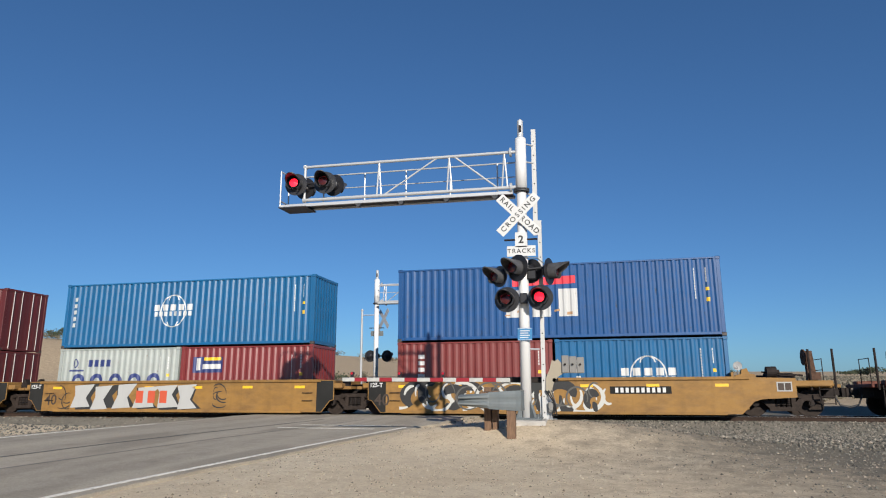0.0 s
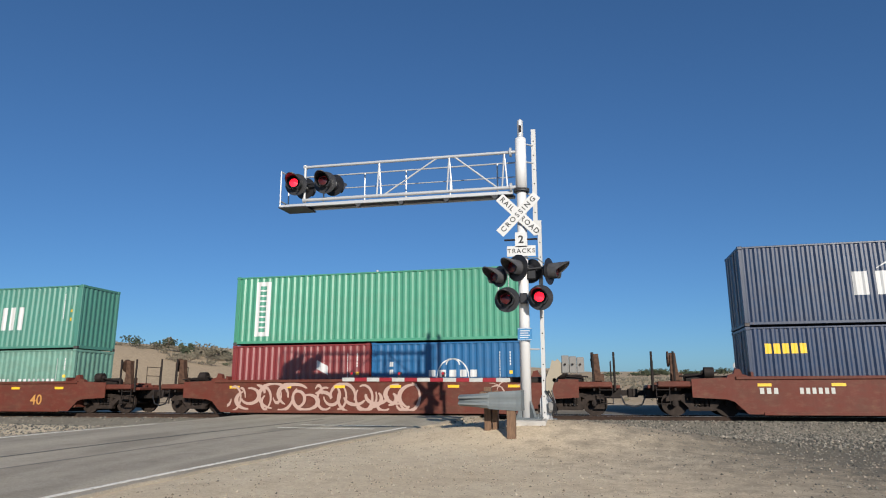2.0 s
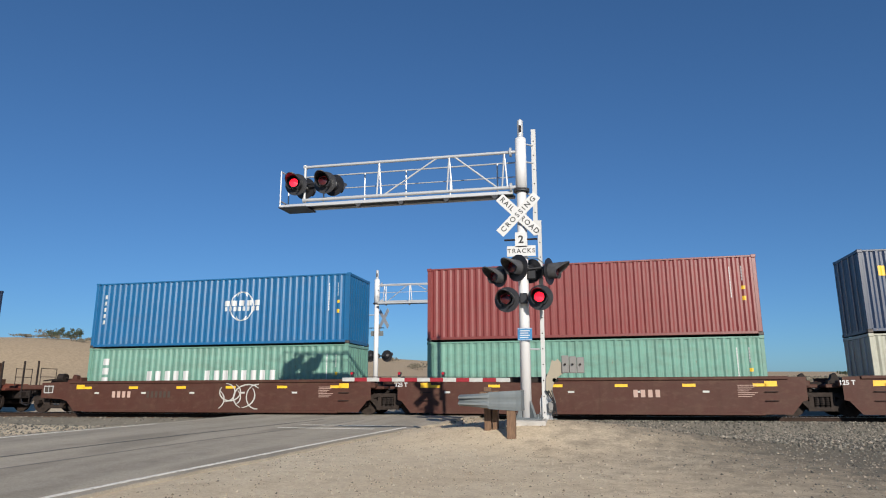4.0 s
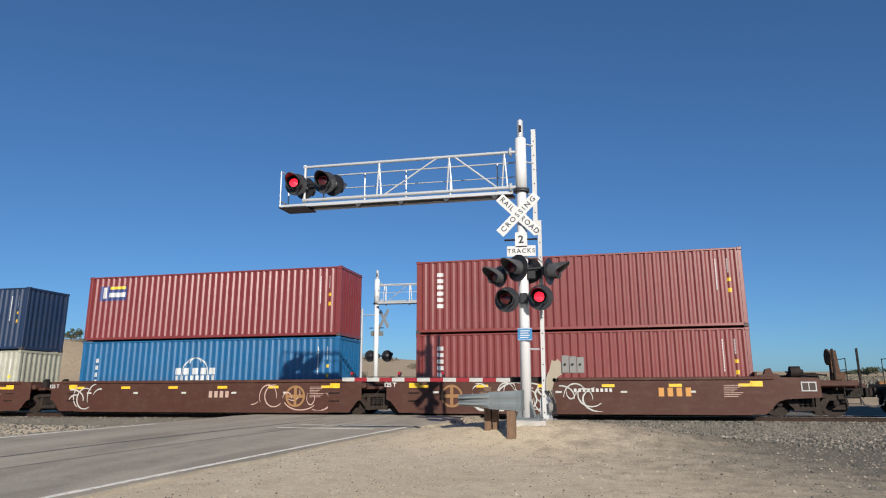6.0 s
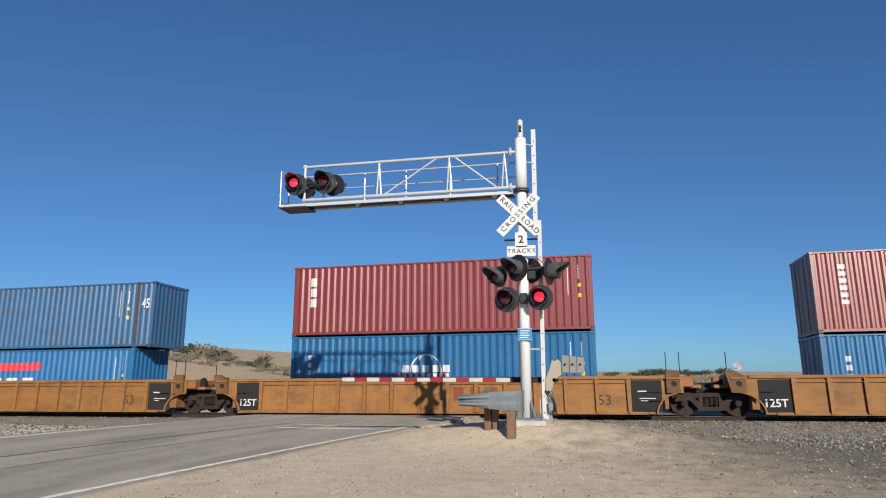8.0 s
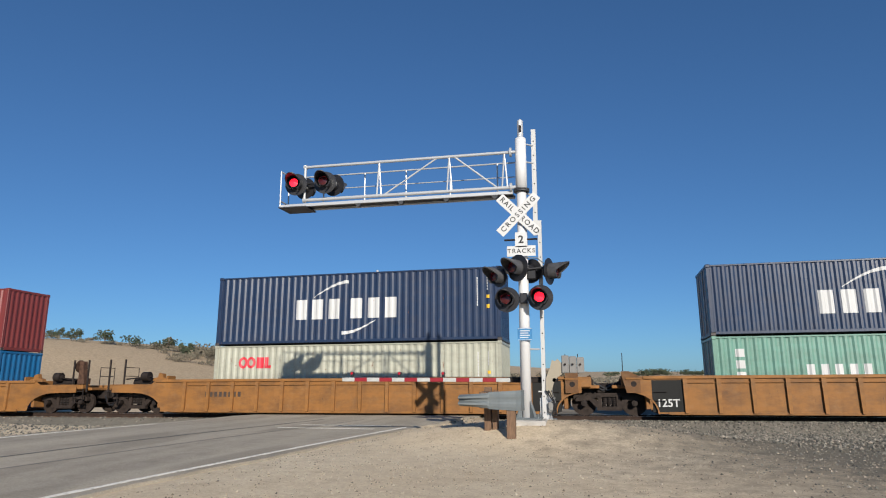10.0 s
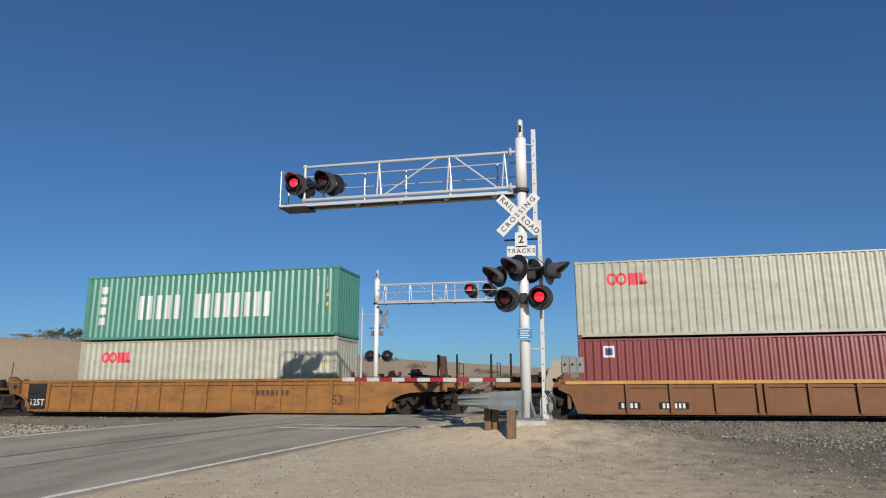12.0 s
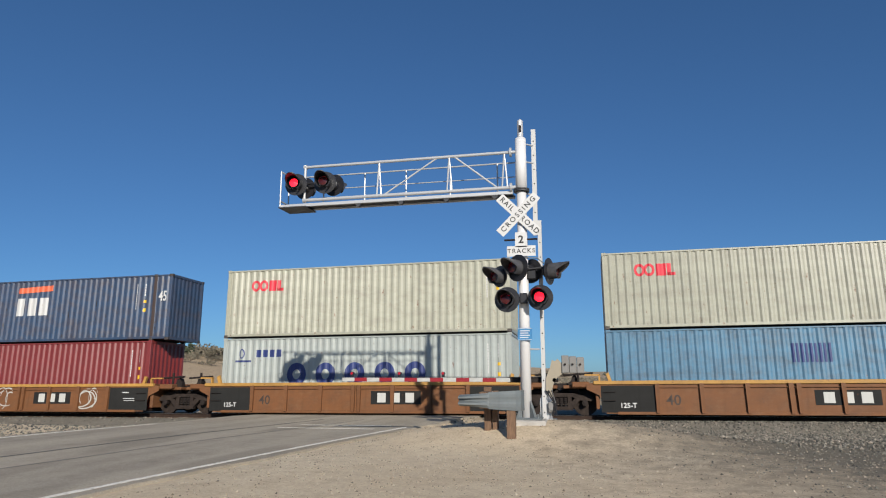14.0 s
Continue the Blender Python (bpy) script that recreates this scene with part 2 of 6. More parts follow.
def land_z(x, y):
    """Height of the dirt: a low mound about the signal, a ditchless fall to the ballast, a sandy hill beyond on one side."""
    mound = 0.46 * math.exp(-(((x + 1.2) / 3.6) ** 2 + ((y - 15.35) / 1.5) ** 2))
    flat = 0.02 * math.sin(0.7 * x + 0.5 * y) * math.exp(-((y - 10) / 20) ** 2)
    fall = smooth01(16, 22.5, y) * (track_z(x, 24) - 0.42)
    rise = 0.0
    if y > 45:
        rise = 9.4 * smooth01(-24, -116, x) * smooth01(50, 112, y)
        rise += noise.noise((x * 0.05, y * 0.05, 0)) * 0.45 * smooth01(45, 80, y) * smooth01(-10, -60, x)
    z = mound + flat + fall + rise
    inside = smooth01(road_left(y) - 1.2, road_left(y) - 0.1, x) * smooth01(road_right(y) + 1.2, road_right(y) + 0.1, x)
    if -60 < y < 60 and inside > 0:
        z = z * (1 - inside) + (road_z(x, y) - 0.035) * inside
    return z


def axis_steps(near, far, step, grow):
    out, v, s = [0.0], 0.0, step
    while v < far:
        if v > near:
            s *= grow
        v += s
        out.append(v)
    return out


def ground():
    xs = axis_steps(26, 2500, 0.5, 1.17)
    ys = axis_steps(42, 2500, 0.5, 1.17)
    xs = [-8 - v for v in xs[:0:-1]] + [-8 + v for v in xs]
    ys = [-v for v in axis_steps(4, 900, 0.7, 1.35)[:0:-1]] + ys
    verts = [(x, y, land_z(x, y)) for y in ys for x in xs]
    n = len(xs)
    faces = [(j * n + i, j * n + i + 1, (j + 1) * n + i + 1, (j + 1) * n + i) for j in range(len(ys) - 1) for i in range(n - 1)]
    me = bpy.data.meshes.new("ground")
    me.from_pydata(verts, [], faces)
    me.polygons.foreach_set("use_smooth", [True] * len(me.polygons))
    me.materials.append(None)
    ob = put("ground", me, M_DIRT)
    tagged(ob, "pale tan desert dirt with tyre-packed gravel", "ground", kind="structure")


def strip(name, edges, material, label, z_of, lift, steps, category=""):
    """A surface that follows z_of between two edges given as functions of y; it has a thickness."""
    bm = bmesh.new()
    rows = []
    for y in steps:
        a, b = edges(y)
        row = []
        for k in range(9):
            x = a + (b - a) * k / 8
            row.append(bm.verts.new((x, y, z_of(x, y) + lift)))
        rows.append(row)
    for r0, r1 in zip(rows, rows[1:]):
        for k in range(8):
            bm.faces.new((r0[k], r0[k + 1], r1[k + 1], r1[k]))
    geo = bmesh.ops.extrude_face_region(bm, geom=bm.faces[:])
    bmesh.ops.translate(bm, verts=[g for g in geo["geom"] if isinstance(g, bmesh.types.BMVert)], vec=(0, 0, -0.004 if lift > 0.02 else -0.1))
    bmesh.ops.recalc_face_normals(bm, faces=bm.faces[:])
    return structure(name, bm, material, label)


def road():
    ys = [-30 + 0.75 * i for i in range(110)]
    strip("road", lambda y: (road_left(y) + 0.12 * noise.noise((y * 1.7, 0, 3)), road_right(y) + 0.10 + 0.16 * noise.noise((y * 1.9, 0, 0))), M_ROAD, "worn grey two-lane asphalt road over the tracks", road_z, 0.012, ys)
    ly = [-10 + 0.4 * i for i in range(72)]
    strip("edge_line", lambda y: (road_right(y) - 0.23 + 0.02 * noise.noise((y * 2.3, 5, 0)), road_right(y) - 0.115 + 0.025 * noise.noise((y * 3.1, 9, 0))), M_LINE, "worn white edge line on asphalt", road_z, 0.021, ly)
    strip("edge_line", lambda y: (road_left(y) + 0.30, road_left(y) + 0.42), M_LINE, "worn white edge line on asphalt", road_z, 0.021, ly)
    for y0 in (17.55, 18.75):
        strip("stop_line", lambda y: (road_right(y) - 3.6, road_right(y) - 0.75), M_LINE, "faded white stop line on asphalt", road_z, 0.022, [y0, y0 + 0.06, y0 + 0.12])
    for k, (a, c) in enumerate(((-10.95, 0.08), (-9.5, 0.0))):
        strip("tar_seam", lambda y: (a + 0.13 * (y - 8) + 0.05 * noise.noise((y * 0.8, k, 1)), a + 0.13 * (y - 8) + 0.045 + 0.05 * noise.noise((y * 0.8, k, 1)) + c * 0.3), M_TAR if k == 0 else M_TARPALE, "dark tar seam along the asphalt", road_z, 0.0205, [2 + 0.5 * i for i in range(40)])


def worn_line():
    m, nt, b = node_mat("worn_white_line")
    n = tex(nt, 7, 8, 0.75)
    nt.links.new(ramp(nt, n, [(0.36, (0.36, 0.32, 0.26)), (0.47, (0.80, 0.76, 0.67))]), b.inputs["Base Color"])
    b.inputs["Roughness"].default_value = 0.9
    return m


M_LINE = worn_line()
M_TARPALE = plain("worn_tar_seal", (0.20, 0.185, 0.17), 0.9, 0, 0.3, 3)
M_TAR = plain("tar_seal", (0.10, 0.095, 0.09), 0.8, 0, 0.3, 9)
ground()
road()


def stones(name, count, place, size, label, material):
    """Loose broken stones, far too many to count, in one mesh."""
    rng = np.random.default_rng(5)
    base = np.array([(1, 0, 0), (-1, 0, 0), (0, 1, 0), (0, -1, 0), (0, 0, 1), (0, 0, -1)], float)
    tri = np.array([(0, 2, 4), (2, 1, 4), (1, 3, 4), (3, 0, 4), (2, 0, 5), (1, 2, 5), (3, 1, 5), (0, 3, 5)])
    pts = np.array([place(rng) for _ in range(count)])
    s = size[0] + (size[1] - size[0]) * rng.random(count) ** 2
    v = base[None] * (s[:, None, None] * (0.6 + 0.7 * rng.random((count, 6, 1))))
    a = rng.random(count) * 6.28
    c, d = np.cos(a)[:, None], np.sin(a)[:, None]
    v = np.stack([v[..., 0] * c - v[..., 1] * d, v[..., 0] * d + v[..., 1] * c + 0.3 * v[..., 2], v[..., 2] * 0.8], -1) + pts[:, None]
    f = tri[None] + 6 * np.arange(count)[:, None, None]
    me = bpy.data.meshes.new(name)
    me.from_pydata(v.reshape(-1, 3).tolist(), [], f.reshape(-1, 3).tolist())
    me.materials.append(None)
    tagged(put(name, me, material), label, "gravel", kind="stuff")


# ---- the railway ----
def ballast_z(x, v):
    """Surface of the ballast, v metres across from the middle of the track."""
    return -0.17 - 0.33 * max(0.0, abs(v) - 1.75)


def railway(v0, label):
    """A track whose middle lies v0 across from the train's."""
    bm = bmesh.new()
    prof = [(-3.2, -0.9), (-3.2, -0.62), (-1.75, -0.17), (1.75, -0.17), (3.2, -0.62), (3.2, -0.9)]
    prism(bm, [(v0 + a, b) for a, b in prof], "x", -190, 190)
    bed = structure("ballast_bed", bm, M_BALLAST, "grey crushed-stone ballast bed")
    bed.matrix_basis = TRACK
    th = tagged(thing("rail_track", label, "railway track", m=TRACK), kind="structure")
    p = [(-0.075, -0.18), (0.075, -0.18), (0.075, -0.165), (0.012, -0.14), (0.012, -0.045), (0.037, -0.035), (0.037, -0.003), (-0.037, -0.003), (-0.037, -0.035), (-0.012, -0.045), (-0.012, -0.14), (-0.075, -0.165)]
    for side in (-0.755, 0.755):
        r = part("rail", prism(bmesh.new(), [(v0 + side + a, b) for a, b in p], "x", -190, 190), M_RUST, th, "rust-brown steel rail")
        part("rail_head", bbox(-190, 190, v0 + side - 0.03, v0 + side + 0.03, -0.003, 0.001), M_RAILTOP, r, "polished running surface")
    tie = mesh_of("sleeper", bbox(-0.115, 0.115, -1.3, 1.3, -0.19, -0.155, 0.01))
    for i in range(90):
        put("sleeper", tie, M_WOOD, th, loc=(-30 + 0.53 * i, v0, 0))


railway(0.0, "main track of rust-brown rails on wooden sleepers")


def near_ballast(rng):
    x = -60 + 90 * rng.random()
    if rng.random() < 0.62:
        x = -4 + 19 * rng.random()
    v = -1.0 - 3.6 * rng.random()
    if -14.2 < x < -4.9:
        x += 12.5
    z = max(ballast_z(x, v), -0.62) + 0.012
    p = TRACK @ Vector((x, v, z))
    return (p.x, p.y, max(p.z, land_z(p.x, p.y) + 0.005))


def spilled(rng):
    while True:
        x, y = -4.2 + 22 * rng.random(), 13 + 8.5 * rng.random()
        edge = 17.5 - 0.42 * x if x < 12 else 12.5
        if y > edge - 1.6 * rng.random() and y > 12.5 and not (x < -0.6 and y < 16.5):
            return (x, y, land_z(x, y) + 0.012)


def pebbles(rng):
    while True:
        x, y = -6 + 18 * rng.random(), 6.5 + 10 * rng.random()
        if x > road_right(y) + 0.15:
            return (x, y, land_z(x, y) + 0.004)


def left_gravel(rng):
    y = 12 + 11 * rng.random()
    x = road_left(y) - 0.3 - 14 * rng.random() ** 1.5
    return (x, y, land_z(x, y) + 0.01)


stones("ballast_stones", 15000, near_ballast, (0.025, 0.055), "loose grey crushed ballast stones along the rail", M_STONE)
stones("ballast_stones", 9000, spilled, (0.02, 0.05), "grey crushed stones spilled down the shoulder", M_STONE)
stones("gravel", 9000, pebbles, (0.005, 0.022), "small tan and grey pebbles on dirt", M_PEBBLE)
def right_gravel(rng):
    while True:
        x, y = 0.5 + 17 * rng.random(), 7.5 + 9 * rng.random()
        if x + 0.55 * (y - 8) > 2.6 + 4.0 * rng.random():
            return (x, y, land_z(x, y) + 0.003)


stones("gravel", 9000, right_gravel, (0.008, 0.03), "grey gravel pressed into the dirt", M_STONE)
stones("gravel", 5000, left_gravel, (0.02, 0.05), "grey gravel beside the road", M_STONE)

# ---- containers ----
PITCH, DEEP, HALF = 0.285, 0.037, 1.219
MESHES = {}


def cached(key, make):
    if key not in MESHES:
        MESHES[key] = mesh_of(key[0], make())
    return MESHES[key]


def wave(u):
    """How far the corrugated sheet lies behind its outer face at u metres along it."""
    k = (u / PITCH) % 1.0
    if k < 0.26:
        return 0.0
    if k < 0.50:
        return DEEP * (k - 0.26) / 0.24
    if k < 0.76:
        return DEEP
    return DEEP * (1.0 - k) / 0.24


def breaks(a, b):
    cut = {a, b}
    i = math.floor(a / PITCH) - 1
    while i * PITCH < b:
        for k in (0, 0.26, 0.50, 0.76):
            u = (i + k) * PITCH
            if a < u < b:
                cut.add(u)
        i += 1
    return sorted(cut)


def sheet(a, b, z0, z1, thick=0.012, depth=1.0):
    """Corrugated steel sheet along x, outer face towards -y; depth scales its waves."""
    bm = bmesh.new()
    cols = []
    for u in breaks(a, b):
        w = wave(u) * depth
        cols.append([bm.verts.new(p) for p in ((u, w, z0), (u, w, z1), (u, w + thick, z0), (u, w + thick, z1))])
    for c, d in zip(cols, cols[1:]):
        bm.faces.new((c[0], d[0], d[1], c[1]))
        bm.faces.new((c[2], c[3], d[3], d[2]))
    return bm


def decal(pieces):
    """Painted shapes that lie on the corrugated sheet. pieces: (kind, x0, x1, z0, z1[, more]), x along the side."""
    bm = bmesh.new()

    def slab(a, b, za, zb, lean=0.0):
        us = breaks(a, b)
        cols = []
        for u in us:
            w = wave(u) - 0.004
            cols.append((bm.verts.new((u, w, za(u))), bm.verts.new((u, w, zb(u)))))
        for c, d in zip(cols, cols[1:]):
            bm.faces.new((c[0], d[0], d[1], c[1]))

    for kind, x0, x1, z0, z1, *more in pieces:
        if kind == "bar":
            slab(x0, x1, lambda u: z0, lambda u: z1)
        elif kind == "ring":
            cx, cz, rx, rz = (x0 + x1) / 2, (z0 + z1) / 2, (x1 - x0) / 2, (z1 - z0) / 2
            t = more[0] if more else 0.06
            n = 26
            for i in range(n):
                a, b = x0 + (x1 - x0) * i / n, x0 + (x1 - x0) * (i + 1) / n
                def outer(u):
                    return rz * math.sqrt(max(0, 1 - ((u - cx) / rx) ** 2))
                def inner(u):
                    return max(0, rz - t) * math.sqrt(max(0, 1 - ((u - cx) / max(0.01, rx - t)) ** 2))
                if len(more) < 2 or more[1] != "bottom":
                    slab(a, b, lambda u: cz + inner(u), lambda u: cz + outer(u))
                if len(more) < 2 or more[1] != "top":
                    slab(a, b, lambda u: cz - outer(u), lambda u: cz - inner(u))
        elif kind == "arc":
            t, bend = more
            for i in range(14):
                a, b = x0 + (x1 - x0) * i / 14, x0 + (x1 - x0) * (i + 1) / 14
                def curve(u):
                    k = (u - x0) / (x1 - x0)
                    return z0 + (z1 - z0) * (math.sin(k * math.pi / 2) if bend > 0 else 1 - math.cos(k * math.pi / 2))
                def fat(u):
                    k = (u - x0) / (x1 - x0)
                    return t * (0.25 + 0.75 * (k if bend > 0 else 1 - k))
                slab(a, b, lambda u: curve(u), lambda u: curve(u) + fat(u))
        elif kind == "slant":
            t = more[0]
            slab(x0, x1, lambda u: z0 + (z1 - z0) * (u - x0) / (x1 - x0), lambda u: z0 + t + (z1 - z0) * (u - x0) / (x1 - x0))
    bmesh.ops.remove_doubles(bm, verts=bm.verts[:], dist=0.0005)
    return bm


def letters(x0, x1, z0, z1, n, gap=0.40):
    """A row of plain bars, one for each letter of a name that is not spelt out."""
    w = (x1 - x0) / n
    return [("bar", x0 + w * (i + gap / 2), x0 + w * (i + 1 - gap / 2), z0, z1) for i in range(n)]


def column(x, z0, z1, n, w=0.2, gap=0.38):
    h = (z1 - z0) / n
    return [("bar", x, x + w, z0 + h * (i + gap / 2), z0 + h * (i + 1 - gap / 2)) for i in range(n)]


def globe(cx, cz, k=1.0):
    """A white globe of thin rings with two rows of bars across its middle."""
    p = [("ring", cx - 0.62 * k, cx + 0.62 * k, cz - 0.70 * k, cz + 0.70 * k, 0.05), ("ring", cx - 0.27 * k, cx + 0.27 * k, cz + 0.22 * k, cz + 0.70 * k, 0.05, "top"),
         ("ring", cx - 0.27 * k, cx + 0.27 * k, cz - 0.70 * k, cz - 0.22 * k, 0.05, "bottom")]
    return p + letters(cx - 0.97 * k, cx + 0.97 * k, cz + 0.02 * k, cz + 0.28 * k, 5, 0.34) + letters(cx - 0.93 * k, cx + 0.93 * k, cz - 0.22 * k, cz - 0.02 * k, 8, 0.42)


W, Y_, R_ = "white", "yellow", "red"


def end_marks(L, H):
    """The rows of small white figures and the yellow patches by the door end."""
    x = L - 0.95 if L < 13 else L - 1.75
    p = column(x, H - 1.55, H - 0.40, 11, 0.04, 0.2) + column(x + 0.40, H - 0.95, H - 0.40, 5, 0.04, 0.2)
    return [(W, p), (Y_, [("bar", x + 0.38, x + 0.5, H - 1.25, H - 1.13), ("bar", x + 0.38, x + 0.5, H - 1.65, H - 1.5)])]


def marks(style, L, H):
    m = end_marks(L, H)
    q = 1.0
    if style == "globe":
        m += [(W, globe(L * 0.455, H - 1.35, 1.02)), (W, column(0.45, H - 2.0, H - 0.55, 5, 0.17))]
    elif style == "globe_small":
        c = L * 0.6
        m += [(W, globe(c, H - 1.25, 0.9)), (W, column(0.5, H - 1.9, H - 0.5, 5, 0.14))]
    elif style == "globe_low":
        c, low = (5.7, 1.50) if L > 8 else (3.3, 1.38)
        m += [(W, globe(c, H - low, 1.05)), (W, column(0.75, H - 2.2, H - 0.7, 5, 0.16))]
    elif style == "red_roof_blocks":
        m += [(R_, [("slant", 4.6, 7.0, H - 0.86, H - 0.80, 0.3)]), (W, letters(4.2, 7.2, H - 2.05, H - 1.0, 3, 0.3)), ("rust", [("slant", 4.3 + 0.47 * i, 4.5 + 0.47 * i, H - 2.0 + 0.13 * (i * i % 5), H - 1.98 + 0.13 * (i * i % 5), 0.05 + 0.03 * (i % 3)) for i in range(6)])]
    elif style == "red_roof_low":
        m += [(R_, [("slant", 4.6, 7.4, H - 0.95, H - 0.92, 0.34)]), (W, letters(4.6, 7.2, H - 2.2, H - 1.25, 3, 0.3))]
    elif style == "blocks_orange":
        m += [("orange", [("slant", 5.6, 7.5, H - 0.62, H - 0.55, 0.26)]), (W, letters(5.5, 7.4, H - 1.66, H - 0.85, 3, 0.3))]
    elif style == "green_words":
        m += [(W, letters(2.65, 4.9, H - 2.0, H - 0.95, 5, 0.44) + letters(5.45, 9.2, H - 2.0, H - 0.95, 8, 0.44)), (W, column(0.75, H - 2.25, H - 0.4, 4, 0.36, 0.3))]
    elif style == "green_words_low":
        m += [(W, letters(2.9, 5.1, H - 1.95, H - 1.02, 5, 0.44) + letters(5.7, 9.1, H - 1.95, H - 1.02, 8, 0.44)), (W, column(0.75, H - 2.0, H - 0.4, 4, 0.3, 0.3))]
    elif style == "green_short":
        m += [(W, letters(1.5, 2.7, H - 2.0, H - 1.3, 5, 0.45) + letters(3.1, 5.1, H - 2.0, H - 1.3, 8, 0.45)), (W, column(0.5, H - 2.2, H - 0.4, 5, 0.25))]
    elif style == "white_strip":
        m += [(W, [("bar", 0.95, 1.6, 0.35, H - 0.25)]), ("green", column(1.12, 0.5, H - 0.4, 9, 0.3, 0.3))]
    elif style == "swoosh":
        c = L * 0.48
        m += [(W, letters(c - 2.35, c - 0.2, H - 1.9, H - 1.08, 3, 0.34) + letters(c + 0.05, c + 2.25, H - 1.9, H - 1.08, 3, 0.34)),
              (W, [("arc", c - 1.45, c + 0.05, H - 1.0, H - 0.45, 0.14, 1), ("arc", c - 0.2, c + 1.25, H - 2.55, H - 2.0, 0.14, -1)])]
    elif style == "yellow_word":
        m += [(Y_, letters(0.55, 1.95, H - 0.95, H - 0.6, 5, 0.2))]
    elif style == "tall_left":
        m += [(W, column(0.85, H - 1.95, H - 0.45, 6, 0.26))]
    elif style == "tall_left_three":
        m += [(W, column(0.75, H - 1.75, H - 0.45, 3, 0.26, 0.2))]
    elif style == "beacon":
        m += [("navy", [("bar", 0.6, 2.0, H - 1.1, H - 0.45)]), (W, [("bar", 0.75, 0.95, H - 1.0, H - 0.5), ("bar", 1.05, 1.9, H - 0.95, H - 0.75)]), (Y_, [("bar", 1.1, 1.9, H - 0.6, H - 0.47)])]
    elif style == "red_round_word":
        m += [(R_, [("ring", 1.15, 1.55, H - 0.95, H - 0.48, 0.1), ("ring", 1.5, 1.9, H - 0.95, H - 0.48, 0.1), ("bar", 1.95, 2.3, H - 0.95, H - 0.5), ("bar", 2.33, 2.48, H - 0.95, H - 0.5), ("bar", 2.33, 2.62, H - 0.95, H - 0.83)])]
    elif style == "blue_blocks":
        m += [("navy", sum([[("ring", (2.95 + 1.25 * i) * q, (3.8 + 1.25 * i) * q, H - 1.97, H - 1.05, 0.26)] if L > 8 else [("ring", 0.75 + 0.95 * i, 1.4 + 0.95 * i, H - 1.75, H - 1.1, 0.17)] for i in range(5)], [])), ("navy", [("ring", 0.75, 1.0, H - 0.85, H - 0.45, 0.05), ("bar", 0.6, 1.3, H - 1.0, H - 0.92)] + letters(1.5, 2.7, H - 0.8, H - 0.5, 4, 0.25))]
    elif style == "dark_patch":
        m += [("navy", letters(6.2, 7.5, H - 1.25, H - 0.6, 9, 0.35))]
    elif style == "small_badge":
        m += [(W, [("bar", 0.9, 1.3, H - 0.7, H - 0.28)]), ("navy", [("bar", 0.97, 1.23, H - 0.62, H - 0.36)])]
    elif style == "label_white":
        m += [(W, [("slant", 3.8, 4.3, H - 1.0, H - 1.25, 0.35)])]
    return m


PAINTS = {
    "blue": (0.008, 0.150, 0.36), "royal": (0.012, 0.098, 0.30), "navy": (0.014, 0.038, 0.098), "green": (0.085, 0.30, 0.225), "jade": (0.075, 0.36, 0.22), "mint": (0.20, 0.42, 0.33),
    "red": (0.26, 0.030, 0.029), "oxide": (0.25, 0.032, 0.024), "maroon": (0.14, 0.020, 0.020), "cream": (0.47, 0.47, 0.375), "white": (0.43, 0.47, 0.445), "paleblue": (0.125, 0.29, 0.44), "steelblue": (0.035, 0.145, 0.31), "slate": (0.05, 0.095, 0.18), "midblue": (0.02, 0.165, 0.39)}
INKS = {"white": M_MARK_WHITE, "yellow": M_YELLOW, "red": paint("red_marking", (0.62, 0.03, 0.05), 0.5, 0.2), "navy": paint("navy_marking", (0.02, 0.035, 0.14), 0.5, 0.2),
        "orange": paint("orange_marking", (0.62, 0.12, 0.05), 0.5, 0.25), "rust": paint("rust_streak", (0.40, 0.24, 0.13), 0.8, 0.4), "green": paint("green_marking", (0.05, 0.22, 0.15), 0.5, 0.2)}
WORDS = {"blue": "bright blue", "royal": "deep royal blue", "navy": "dark navy blue", "green": "sea green", "jade": "fresh green", "mint": "faded pale green", "red": "brick red", "oxide": "reddish oxide", "maroon": "dark maroon",
         "cream": "cream white", "white": "chalky pale white", "paleblue": "faded pale blue", "steelblue": "weathered steel blue", "slate": "weathered slate blue", "midblue": "mid blue"}
STYLE_WORDS = {"globe": "white globe emblem", "globe_small": "white globe emblem", "globe_low": "white globe emblem", "red_roof_blocks": "red slash over rusty white blocks", "red_roof_low": "red slash over white blocks", "blocks_orange": "orange slash over white blocks", "green_words": "large white lettering blocks",
               "green_words_low": "large white lettering blocks", "green_short": "white lettering blocks", "white_strip": "tall white panel", "swoosh": "white blocks between two white arcs", "yellow_word": "small yellow mark", "tall_left": "tall white column mark", "tall_left_three": "tall white column mark", "beacon": "navy and yellow badge",
               "red_round_word": "small red rounded mark", "blue_blocks": "large dark blue rounded blocks", "dark_patch": "dark painted-over patch", "small_badge": "small square badge", "label_white": "white label", "": "no large marking", "doors": "bare rods on its doors"}


def narrow(bm):
    bmesh.ops.scale(bm, vec=(0.68, 1, 1), verts=bm.verts[:])
    return bm


def posts_at(L):
    return (0.0, L) if L < 13 else (0.762, L - 0.762)


